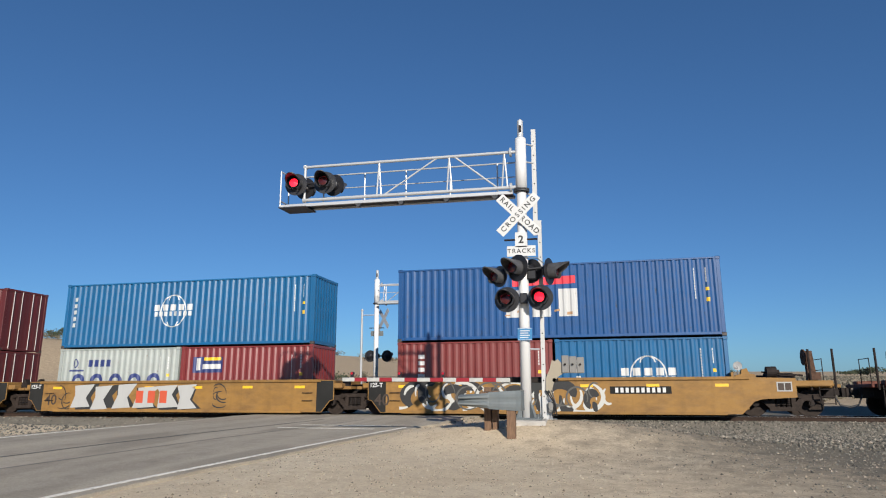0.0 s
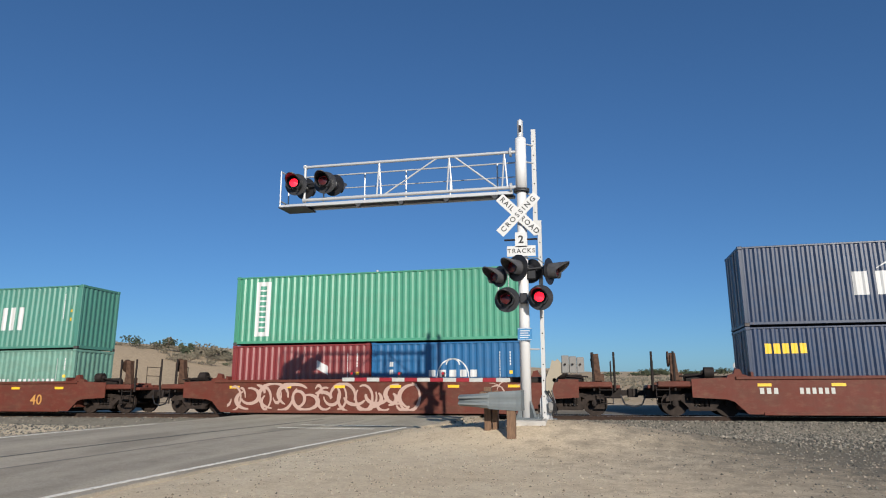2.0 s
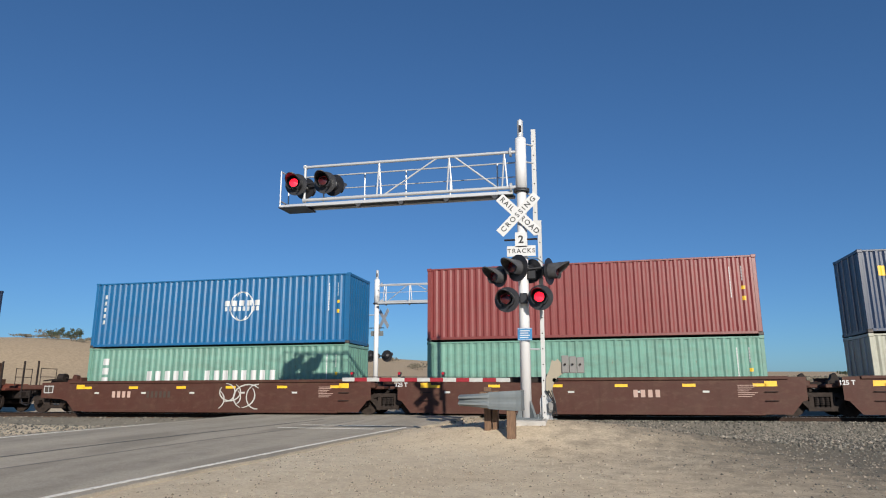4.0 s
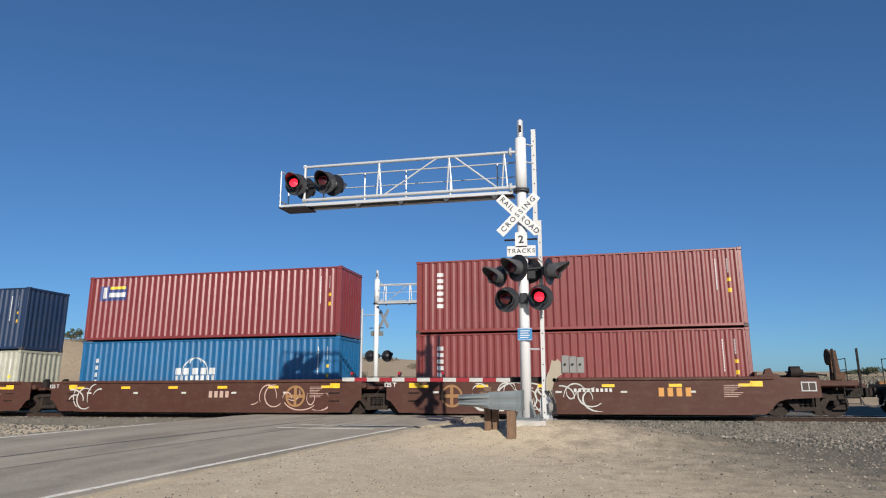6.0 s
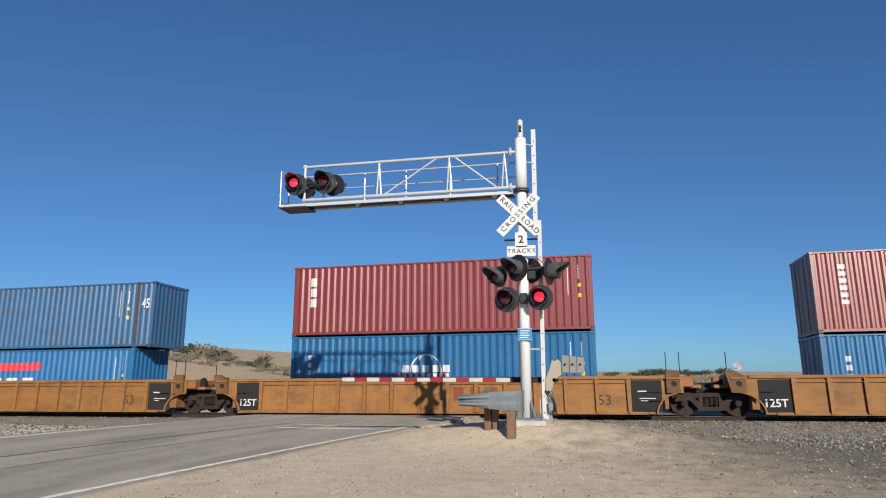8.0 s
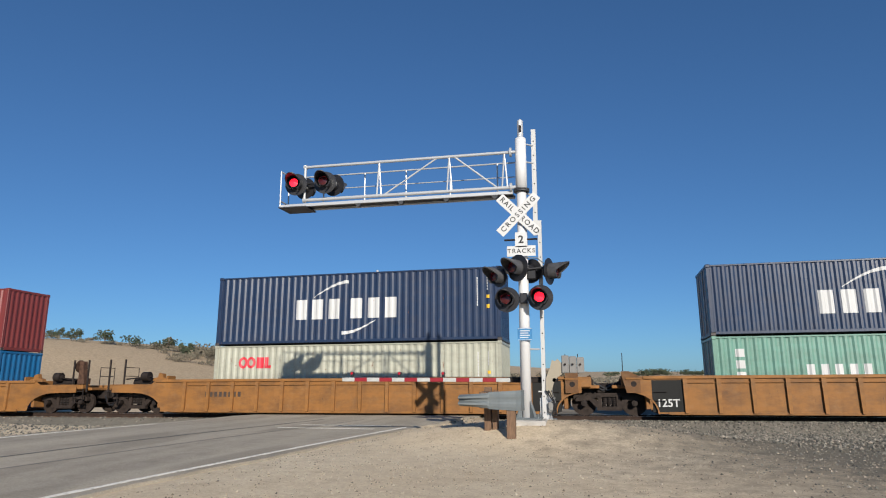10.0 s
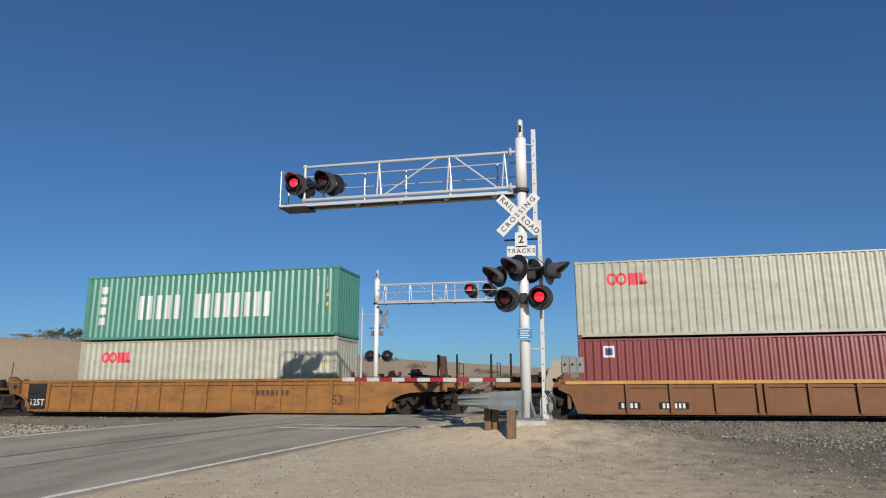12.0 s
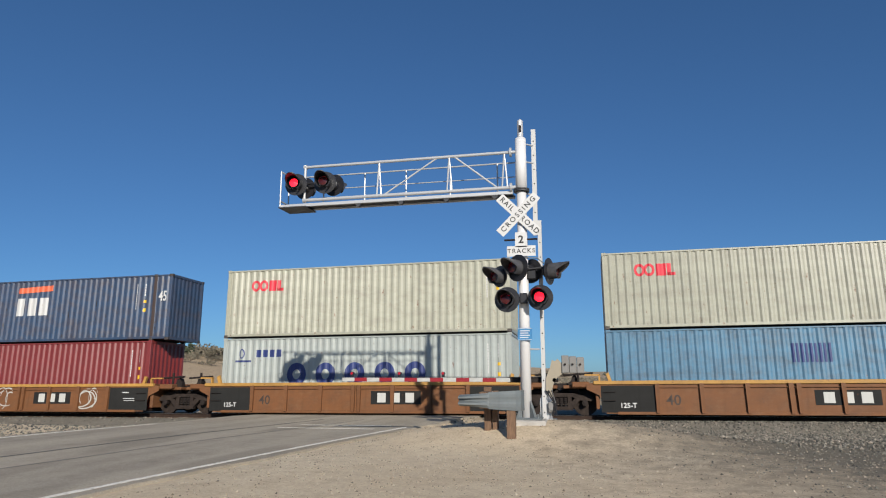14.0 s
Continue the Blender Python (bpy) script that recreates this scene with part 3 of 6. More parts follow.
def container(L, H, colour, style, m, where):
    """A corrugated steel box, its origin at the left lower near edge's foot (x along, y across, z up)."""
    feet = {6.058: "twenty-foot", 12.192: "forty-foot", 13.716: "forty-five-foot"}[L]
    c = thing("shipping_container", f"{WORDS[colour]} {feet} container with {STYLE_WORDS[style]}", "shipping container", "containers on the train", m)
    k = 0.66 if colour not in ("cream", "white") else 0.77
    mat = paint(colour + "_container_paint", tuple(v * k for v in PAINTS[colour]), 0.36, rust=(0.028, 0.026, 0.028) if colour in ("slate", "steelblue", "royal") else (0.16, 0.07, 0.035), gloss=0.75 if colour in ("red", "oxide", "green", "jade") else 0.45, wear={"cream": 0.7, "slate": 0.95, "white": 0.7, "royal": 0.7, "steelblue": 0.6}.get(colour, 0.45), grime={"slate": 0.6, "steelblue": 0.5, "paleblue": 0.55, "cream": 0.3, "mint": 0.35}.get(colour, 0.16))
    key = (L, H)
    side = cached(("side_panel", *key), lambda: sheet(0.10, L - 0.10, 0.14, H - 0.08))
    put("side_panel", side, mat, c, loc=(0, 0.018, 0))
    put("side_panel", side, mat, c, loc=(L, 2 * HALF - 0.018, 0), rot=(0, 0, 180))
    end = cached(("end_panel", H), lambda: sheet(0.10, 2 * HALF - 0.10, 0.14, H - 0.10))
    if style == "doors":
        put("end_panel", end, mat, c, loc=(0.018, 2 * HALF, 0), rot=(0, 0, -90))
    else:
        put("end_panel", end, mat, c, loc=(L - 0.018, 0, 0), rot=(0, 0, 90))
    put("roof", cached(("roof", *key), lambda: bbox(0.06, L - 0.06, 0.06, 2 * HALF - 0.06, H - 0.045, H - 0.02)), mat, c)
    put("floor", cached(("floor", *key), lambda: bbox(0.05, L - 0.05, 0.06, 2 * HALF - 0.06, 0.04, 0.16)), M_STEEL, c)
    rail_lo = cached(("bottom_rail", L), lambda: bbox(0.16, L - 0.16, 0.0, 0.06, 0.05, 0.155, 0.008))
    rail_hi = cached(("top_rail", L), lambda: bbox(0.16, L - 0.16, 0.0, 0.07, -0.085, -0.024, 0.008))
    for y in (0.004, 2 * HALF - 0.066):
        put("bottom_rail", rail_lo, mat, c, loc=(0, y, 0))
        put("top_rail", rail_hi, mat, c, loc=(0, y, H))
    cross_lo = cached(("end_sill",), lambda: bbox(0.0, 0.06, 0.16, 2 * HALF - 0.16, 0.02, 0.16, 0.008))
    cross_hi = cached(("end_header",), lambda: bbox(0.0, 0.06, 0.16, 2 * HALF - 0.16, -0.12, -0.012, 0.008))
    for x in (0.004, L - 0.064):
        put("end_sill", cross_lo, mat, c, loc=(x, 0, 0))
        put("end_header", cross_hi, mat, c, loc=(x, 0, H))
    post = cached(("corner_post", H), lambda: bbox(-0.07, 0.07, -0.07, 0.07, 0.118, H - 0.118, 0.012))
    cast = cached(("corner_casting",), lambda: bbox(-0.085, 0.085, -0.081, 0.081, 0, 0.118, 0.012))
    pm = mat if L < 13 else paint("rusty_post_paint", (0.052, 0.034, 0.030), 0.65, 0.6)
    spots = [(0.082, mat), (L - 0.082, mat)] + ([(0.762 + 0.08, pm), (L - 0.762 - 0.08, pm)] if L > 13 else [])
    for x, pmat in spots:
        for y in (0.079, 2 * HALF - 0.079):
            put("corner_post", post, pmat, c, loc=(x, y, 0))
            for z in (0.0, H - 0.118):
                put("corner_casting", cast, M_CASTING if L > 13 or z == 0 else pmat, c, loc=(x, y, z))
    leaf = cached(("door", H), lambda: sheet(0.0, 1.06, 0.15, H - 0.13, 0.012, 0.22))
    lock = cached(("lock_rod", H), lambda: rod(bmesh.new(), (0, 0, 0.1), (0, 0, H - 0.1), 0.018, seg=6))
    for k in (0, 1):
        turn = ((L - 0.02, 0.15 + 1.07 * k, 0), 90) if style == "doors" else ((0.02, 2 * HALF - 0.15 - 1.07 * k, 0), -90)
        d = put("door", leaf, mat, c, loc=turn[0], rot=(0, 0, turn[1]))
        for u in (0.32, 0.78):
            put("lock_rod", lock, M_ROD, d, "dull grey locking rod", loc=(u, -0.02, 0))
    for i, (ink, pieces) in enumerate(marks(style, L, H)):
        if i < 2:
            small = put("small_marking", cached(("marking", L, H, i), lambda: decal(pieces)), INKS[ink], c, f"rows of tiny {ink} figures", loc=(0, 0.018, 0))
            tagged(small, kind="stuff")
            continue
        for k, piece in enumerate(pieces):
            me = cached(("marking", L, H, style, i, k), lambda: decal([piece]))
            put("marking", me, INKS[ink], c, f"{ink} painted marking", loc=(0, 0.020 - 0.002 * i, 0))
    if L > 13:
        put("marking", cached(("digits",), lambda: narrow(text_bm("45", 0.60, 0.003, 0.012))), M_MARK_WHITE, c, "white painted number", loc=(L - 0.40, -0.008, H - 1.0))
    RIDERS.append((c, m))
    return c


M_ROD = paint("pale_rod_zinc", (0.5, 0.47, 0.45), 0.5, 0.4)
RIDERS = []   # things that ride on the rails: (object, its pose in track space at the start)
WHEELS = []   # wheelsets: (object, its place on the truck)


# ---- well cars ----
def truck(parent, x):
    """A two-axle truck, its middle x along the car."""
    b = put("truck", cached(("bolster",), lambda: box(box(bmesh.new(), -0.22, 0.22, -1.0, 1.0, 0.42, 0.72), -0.5, 0.5, -0.2, 0.2, 0.6, 0.8)), M_STEEL, parent, "dark greasy two-axle truck", loc=(x, 0, 0))

    def frame_side():
        bm = bmesh.new()
        top = [(-1.2, 0.62), (-1.12, 0.72), (-0.75, 0.74), (-0.45, 0.82), (0.45, 0.82), (0.75, 0.74), (1.12, 0.72), (1.2, 0.62)]
        prism(bm, top + [(1.2, 0.52), (0.68, 0.56), (0.42, 0.68), (-0.42, 0.68), (-0.68, 0.56), (-1.2, 0.52)], "y", -0.08, 0.08)
        prism(bm, [(-0.72, 0.58), (-0.5, 0.62), (-0.22, 0.3), (-0.42, 0.26)], "y", -0.075, 0.075)
        prism(bm, [(0.72, 0.58), (0.5, 0.62), (0.22, 0.3), (0.42, 0.26)], "y", -0.075, 0.075)
        box(bm, -0.45, 0.45, -0.085, 0.085, 0.2, 0.33)
        for u in (-0.33, 0.33):
            box(bm, u - 0.07, u + 0.07, -0.07, 0.07, 0.32, 0.7)
        return bm

    def springs():
        bm = bmesh.new()
        for u in (-0.17, 0.0, 0.17):
            for k in range(5):
                rod(bm, (u, 0, 0.33 + 0.07 * k), (u, 0, 0.37 + 0.07 * k), 0.075, seg=8)
        return bm

    for y in (-1.0, 1.0):
        put("side_frame", cached(("side_frame",), frame_side), M_WHEEL, b, "cast steel side frame", loc=(0, y, 0))
        put("spring", cached(("spring",), springs), M_STEEL, b, loc=(0, y, 0))["kind"] = "stuff"
        for u in (-0.89, 0.89):
            put("bearing_cap", cached(("bearing_cap",), lambda: rod(rod(bmesh.new(), (0, -0.14, 0), (0, 0.1, 0), 0.11, seg=10), (0, -0.16, 0), (0, -0.14, 0), 0.07, seg=8)), M_STEEL, b, loc=(u, y if y < 0 else y + 0.04, 0.46))

    def axle_pair():
        bm = rod(bmesh.new(), (0, -1.0, 0), (0, 1.0, 0), 0.08, seg=10)
        for y, o in ((-0.755, -1), (0.755, 1)):
            rod(bm, (0, y - 0.065, 0), (0, y + 0.065, 0), 0.455, seg=28)
            rod(bm, (0, y - 0.085, 0), (0, y + 0.085, 0), 0.15, seg=14)
            for a in (0, 180):
                q = radians(a)
                rod(bm, (0.28 * math.cos(q), y - 0.08, 0.28 * math.sin(q)), (0.28 * math.cos(q), y + 0.08, 0.28 * math.sin(q)), 0.035, seg=8)
        return bm

    for u in (-0.89, 0.89):
        w = put("wheelset", cached(("wheelset",), axle_pair), M_WHEEL, b, "brown steel wheels on one axle", loc=(u, 0, 0.46))
        WHEELS.append((w, u))


def graffiti(seed, x0, x1, z0, z1, n, wide):
    """Loose sprayed strokes on a flat side: bent ribbons, no letters."""
    rng = random.Random(seed)
    bm = bmesh.new()
    for i in range(n):
        cx = x0 + (x1 - x0) * (i + rng.random()) / n
        r = (z1 - z0) * rng.uniform(0.22, 0.5)
        cz = rng.uniform(z0 + r, z1 - r)
        a0, span = rng.uniform(0, 6.28), rng.uniform(1.5, 4.8)
        squash = rng.uniform(0.5, 1.5)
        prev = None
        for k in range(15):
            a = a0 + span * k / 14
            w = wide * (0.45 + 0.55 * math.sin(math.pi * k / 14))
            pts = [(cx + squash * (r + s * w) * math.cos(a), 0.0006 * i, cz + (r + s * w) * math.sin(a)) for s in (-0.5, 0.5)]
            cur = [bm.verts.new((min(x1, max(x0, p[0])), p[1], min(z1, max(z0, p[2])))) for p in pts]
            if prev:
                bm.faces.new((prev[0], cur[0], cur[1], prev[1]))
            prev = cur
    return bm


def slabs(seed, x0, x1, z0, z1, n):
    """Big sprayed blocks: slanted uneven quads side by side."""
    rng = random.Random(seed)
    bm = bmesh.new()
    w = (x1 - x0) / n
    for i in range(n):
        a = x0 + w * i + rng.uniform(-0.12, 0.1) * w
        e = a + w * rng.uniform(0.75, 1.05)
        s = rng.uniform(-0.3, 0.35) * w
        za, zb = z0 + rng.uniform(0, 0.12), z1 - rng.uniform(0, 0.15)
        mid = (za + zb) / 2 + rng.uniform(-0.15, 0.15)
        q = [(a, za), (e, za + 0.05), (e + s * 0.5 - 0.3 * w, mid), (e + s, zb), (a + s, zb - 0.06), (a + s * 0.5 + 0.12 * w, mid + 0.1)]
        bm.faces.new([bm.verts.new((u, 0.0006 * i, v)) for u, v in q])
    return bm


CARS = {
    "yellow": dict(col=(0.37, 0.20, 0.055), words="yellow smooth-sided", ribs=0),
    "maroon": dict(col=(0.155, 0.036, 0.022), words="maroon smooth-sided", ribs=0),
    "brown": dict(col=(0.088, 0.032, 0.022), words="dark brown smooth-sided", ribs=0),
    "amber": dict(col=(0.37, 0.165, 0.045), words="faded amber ribbed", ribs=13),
    "orange": dict(col=(0.235, 0.098, 0.038), words="orange-brown ribbed", ribs=6),
}


def well_car(kind, xc, P, left, right, extra):
    """One well of a stack car, its middle at xc along the train. left, right: 'joint' (a truck shared with the next well) or 'end' (coupler)."""
    k = CARS[kind]
    m = Matrix.Translation((xc, 0, 0))
    car = thing("well_car", f"{k['words']} well car {extra['say']}", "railway wagon", "well cars of the train", m)
    RIDERS.append((car, m))
    mat = paint(kind + "_car_paint", tuple(v * 0.70 for v in k["col"]), 0.6, 0.6, (0.10, 0.055, 0.035), 0.18, gloss=0.25, grime={"amber": 0.7, "orange": 0.5, "yellow": 0.55, "maroon": 0.55}.get(kind, 0.4))
    long = P > 17
    S = 8.35 if long else 6.42          # half length of the deep side
    yo = 1.50                           # half width over the sides
    top = 1.40 if long else 1.24 if kind == "orange" else 1.36
    ends = {-1: left, 1: right}
    reach = {s: (P / 2 if ends[s] == "joint" else (11.35 if long else 9.65)) for s in (-1, 1)}
    tx = {s: (P / 2 if ends[s] == "joint" else (9.75 if long else 7.72)) for s in (-1, 1)}

    def outline():
        """Side plate: deep between the trucks, then sloped or arched up over each of them."""
        half = {}
        for s in (-1, 1):
            if long and ends[s] == "joint":
                cx = reach[s] - 0.75
                p = [(cx - 0.89 * math.cos(radians(15 * i)), 0.10 + 0.72 * math.sin(radians(15 * i))) for i in range(7)]
                p += [(cx, top)]
            elif long:
                cx = tx[s] - 0.2
                p = [(cx - 1.3 * math.cos(radians(15 * i)), 0.10 + 0.76 * math.sin(radians(15 * i))) for i in range(7)]
                p += [(tx[s] + 0.95, 0.88), (tx[s] + 0.95, top - 0.26), (S + 0.5, top - 0.22), (S + 0.2, top)]
            elif kind in ("maroon", "brown", "yellow") and ends[s] == "end":
                e = tx[s] + 0.35
                p = [(S - 0.12, 0.10), (S + 0.30, 0.52), (S + 0.55, 0.60), (e, 0.66), (e, top - 0.06), (S + 0.3, top - 0.02), (S - 0.2, top)]
            elif kind in ("maroon", "brown", "yellow"):
                p = [(S + 0.25, 0.10), (S + 0.60, 0.53), (S + 0.76, 0.58), (S + 0.76, top - 0.02), (S - 0.2, top)]
            else:
                p = [(S - 0.22, 0.10), (S, 0.73), (S + 0.45, 0.95), (S + 0.45, top - 0.10), (S - 0.2, top)]
            half[s] = p
        return half[1] + [(-x, z) for x, z in half[-1][::-1]]

    key = (kind, P, left, right)
    side = cached(("side_plate", *key), lambda: prism(bmesh.new(), outline(), "y", -0.012, 0.012))
    for y in (-yo, yo):
        put("side_plate", side, mat, car, loc=(0, y, 0))
    chord = cached(("top_chord", *key), lambda: bbox(-S - 0.2, S + 0.2, -0.075, 0.075, top - (0.12 if kind == "orange" else 0.10), top + 0.01, 0.015))
    sill = cached(("bottom_sill", *key), lambda: bbox(-S + 0.6, S - 0.6, -0.05, 0.05, 0.07, 0.17, 0.01))
    chord_mat = mat if kind != "orange" else paint("yellow_chord_paint", (0.44, 0.235, 0.05), 0.6, 0.6, grime=0.4)
    for y in (-yo, yo):
        put("top_chord", chord, chord_mat, car, loc=(0, y, 0))
        put("bottom_sill", sill, mat, car, loc=(0, y, 0))
    put("well_floor", cached(("well_floor", *key), lambda: bbox(-S + 0.3, S - 0.3, -1.45, 1.45, 0.08, 0.19)), M_STEEL, car)
    if k["ribs"]:
        rib = cached(("rib", kind), lambda: prism(bmesh.new(), [(-0.055, 0.13), (0.055, 0.13), (0.075, top - 0.1), (-0.075, top - 0.1)], "y", -0.10, 0.0))
        n = k["ribs"]
        span = 2 * (S - (1.2 if long else 1.98))
        for i in range(n + 1):
            if kind == "orange" and i == n // 2:
                for o in (-0.12, 0.12):
                    put("rib", rib, mat, car, loc=(-span / 2 + span * i / n + o, -yo - 0.012, 0))
                continue
            put("rib", rib, mat, car, loc=(-span / 2 + span * i / n, -yo - 0.012, 0))
        ledge = cached(("stiffener", kind), lambda: bbox(-span / 2, span / 2, -0.055, 0.0, top - 0.245, top - 0.215, 0.006))
        put("stiffener", ledge, mat, car, loc=(0, -yo - 0.012, 0))
    # end platforms, couplings, trucks
    for s in (-1, 1):
        a, b = sorted((s * (S - 0.05), s * (reach[s] - 0.12)))
        put("end_platform", cached(("end_platform", *key, s), lambda: bbox(a, b, -1.2, 1.2, 0.98, 1.10, 0.02)), mat, car)
        put("end_bulkhead", cached(("end_bulkhead", *key, s), lambda: bbox(min(s * S, s * (S + 0.14)), max(s * S, s * (S + 0.14)), -1.42, 1.42, 0.25, top, 0.02)), mat, car)
        a2, b2 = sorted((s * (S + 0.1), s * (reach[s] - 0.05)))
        put("centre_sill", cached(("centre_sill", *key, s), lambda: bbox(a2, b2, -0.35, 0.35, 0.62, 1.0, 0.03)), M_STEEL, car)
        for y in (-1.25, 1.25):
            a3, b3 = sorted((s * (S + 0.25), s * (reach[s] - 0.3)))
            put("platform_box", cached(("platform_box", *key, s), lambda: bbox(a3 + 0.15, b3 - 0.1, -0.2, 0.2, 1.02, 1.40 if (long and ends[s] == "joint") else 1.22, 0.03)), mat, car, loc=(0, y, 0))
        if ends[s] == "end":
            # coupler, ladder rails, hand brake
            def coupler():
                bm = box(bmesh.new(), 0, 0.5, -0.1, 0.1, 0.72, 0.92)
                prism(bm, [(0.45, -0.2), (0.72, -0.22), (0.62, 0.0), (0.75, 0.12), (0.6, 0.24), (0.42, 0.18)], "z", 0.66, 0.98)
                return bm
            put("coupler", cached(("coupler",), coupler), M_STEEL, car, "dark cast knuckle coupler", loc=(s * (reach[s] - 0.25), 0, 0), rot=(0, 0, 0 if s > 0 else 180))
            rail = cached(("grab_rail",), lambda: rod(rod(rod(rod(bmesh.new(), (-0.45, 0, 0.7), (-0.45, 0, 2.0), 0.016, seg=6), (0.45, 0, 0.7), (0.45, 0, 2.0), 0.016, seg=6), (-0.45, 0, 1.98), (0.45, 0, 1.98), 0.014, seg=6), (-0.45, 0, 1.6), (0.45, 0, 1.6), 0.014, seg=6))
            put("end_railing", rail, M_STEEL, car, loc=(s * (reach[s] - 0.4), 0, 0), rot=(0, 0, 90))
            tall = cached(("grab_post",), lambda: rod(bmesh.new(), (0, 0, 0.9), (0, 0, 2.28), 0.040, seg=8))
            for o in (0.30, 1.05):
                put("grab_post", tall, M_STEEL, car, loc=(s * (reach[s] - o), -1.3, 0))
            def brake():
                bm = rod(bmesh.new(), (-0.12, 0, 2.02), (-0.07, 0, 2.02), 0.28, seg=18)
                rod(bm, (-0.14, 0, 2.02), (0.1, 0, 2.02), 0.05, seg=8)
                prism(bm, [(-0.05, 0.9), (0.28, 0.9), (0.20, 1.75), (0.16, 2.24), (-0.03, 2.24)], "y", -0.12, 0.12)
                box(bm, 0.0, 0.34, -0.2, 0.2, 1.25, 1.5)
                return bm
            if s > 0 or kind == "maroon":
                put("hand_brake", cached(("hand_brake",), brake), M_BROWNIRON, car, "rusty brake wheel on its stand", loc=(s * (reach[s] - 1.0), -0.9, 0))
            put("air_reservoir", cached(("air_reservoir",), lambda: rod(rod(bmesh.new(), (-0.45, 0, 0), (0.45, 0, 0), 0.2, seg=16), (-0.52, 0, 0), (0.52, 0, 0), 0.12, seg=12)), M_STEEL, car, "dark air reservoir", loc=(s * (S + 1.3), -0.75, 1.30))
            me = cached(("deck_bracket",), lambda: prism(prism(bmesh.new(), [(-0.35, 0), (0.35, 0), (0.30, 0.12), (0.12, 0.16), (0.05, 0.34), (-0.12, 0.30), (-0.16, 0.14), (-0.33, 0.1)], "y", -0.1, 0.1), [(-0.5, 0.0), (-0.42, 0.0), (-0.42, 0.22), (-0.5, 0.2)], "y", -0.25, 0.25))
            put("deck_bracket", me, mat, car, loc=(s * (S + 0.12), -1.3, top - 0.05), rot=(0, 0, 0 if s > 0 else 180))
            put("brake_cylinder", cached(("brake_cylinder",), lambda: rod(rod(rod(bmesh.new(), (-0.16, 0, 0), (0.16, 0, 0), 0.19, seg=16), (0.16, 0, 0), (0.26, 0, 0), 0.08, seg=10), (-0.3, 0, 0), (1.0, 0, -0.12), 0.03, seg=6)), M_STEEL, car, "dark brake cylinder with its rod", loc=(s * (S + 1.0), -1.1, top + 0.16), rot=(0, 0, 0 if s > 0 else 180))
            if kind in ("yellow", "brown"):
                card = put("placard", cached(("placard",), lambda: bbox(-0.24, 0.24, -0.004, 0.004, -0.16, 0.16)), M_SPRAYG, car, "pale-framed dark placard", loc=(s * (tx[s] - 0.02), -yo - 0.018, 1.02))
                put("face", cached(("placard_face",), lambda: box(box(bmesh.new(), -0.20, -0.015, -0.008, -0.004, -0.12, 0.12), 0.015, 0.20, -0.008, -0.004, -0.12, 0.12)), M_DIMN, card)
            for k in range(3):
                put("step", cached(("step",), lambda: bbox(-0.22, 0.22, -0.05, 0.05, -0.015, 0.015)), M_STEEL, car, loc=(s * (reach[s] - 0.62), -1.38, 0.45 + 0.24 * k))
            put("step_hanger", cached(("step_hanger",), lambda: box(box(bmesh.new(), -0.24, -0.21, -0.02, 0.02, 0.42, 1.05), 0.21, 0.24, -0.02, 0.02, 0.42, 1.05)), M_STEEL, car, loc=(s * (reach[s] - 0.62), -1.38, 0))
            put("air_hose", cached(("air_hose",), lambda: rod(rod(bmesh.new(), (0, 0, 0.75), (0.15, 0, 0.4), 0.03, seg=6), (0.15, 0, 0.4), (0.45, 0, 0.32), 0.03, seg=6)), M_BLACK, car, loc=(s * (reach[s] - 0.1), -0.35, 0), rot=(0, 0, 0 if s > 0 else 180))
            put("valve_box", cached(("valve_box",), lambda: bbox(-0.3, 0.3, -0.18, 0.18, -0.16, 0.16, 0.03)), M_STEEL, car, loc=(s * (S + 0.6), -0.5, 1.26))
            truck(car, s * tx[s])
        else:
            if kind == "orange":
                put("deck_bracket", cached(("deck_frame",), lambda: box(box(prism(bmesh.new(), [(-0.4, 0), (-0.28, 0), (-0.2, 0.26), (-0.3, 0.32)], "y", -0.06, 0.06), 0.0, 0.06, -0.06, 0.06, 0, 0.24), 0.0, 0.55, -0.06, 0.06, 0.19, 0.25)), chord_mat, car, "yellow deck bracket", loc=(s * (S - 0.05), -1.36, top), rot=(0, 0, 0 if s > 0 else 180))
                put("brake_cylinder", cached(("deck_lever",), lambda: rod(rod(bmesh.new(), (-0.55, 0, 0.28), (0.55, 0, 0.34), 0.04, seg=8), (0.0, 0, -0.1), (0.0, 0, 0.5), 0.05, seg=8)), M_STEEL, car, "dark deck lever", loc=(s * (S + 0.75), -1.0, top - 0.05))
            if long:
                def rim():
                    bm, prev = bmesh.new(), None
                    for i in range(13):
                        a = radians(7.5 * i)
                        cur = [bm.verts.new((-0.89 * r * math.cos(a), y, 0.10 + 0.72 * r * math.sin(a))) for r in (1.0, 1.06) for y in (-0.10, 0.0)]
                        if prev:
                            for j, k2 in ((0, 1), (1, 3), (3, 2), (2, 0)):
                                bm.faces.new((prev[j], prev[k2], cur[k2], cur[j]))
                        prev = cur
                    bmesh.ops.recalc_face_normals(bm, faces=bm.faces[:])
                    if s < 0:
                        bmesh.ops.scale(bm, vec=(-1, 1, 1), verts=bm.verts[:])
                        bmesh.ops.reverse_faces(bm, faces=bm.faces[:])
                    return bm
                put("arch_rim", cached(("arch_rim", s), rim), mat, car, loc=(s * (reach[s] - 0.75), -yo - 0.012, 0))
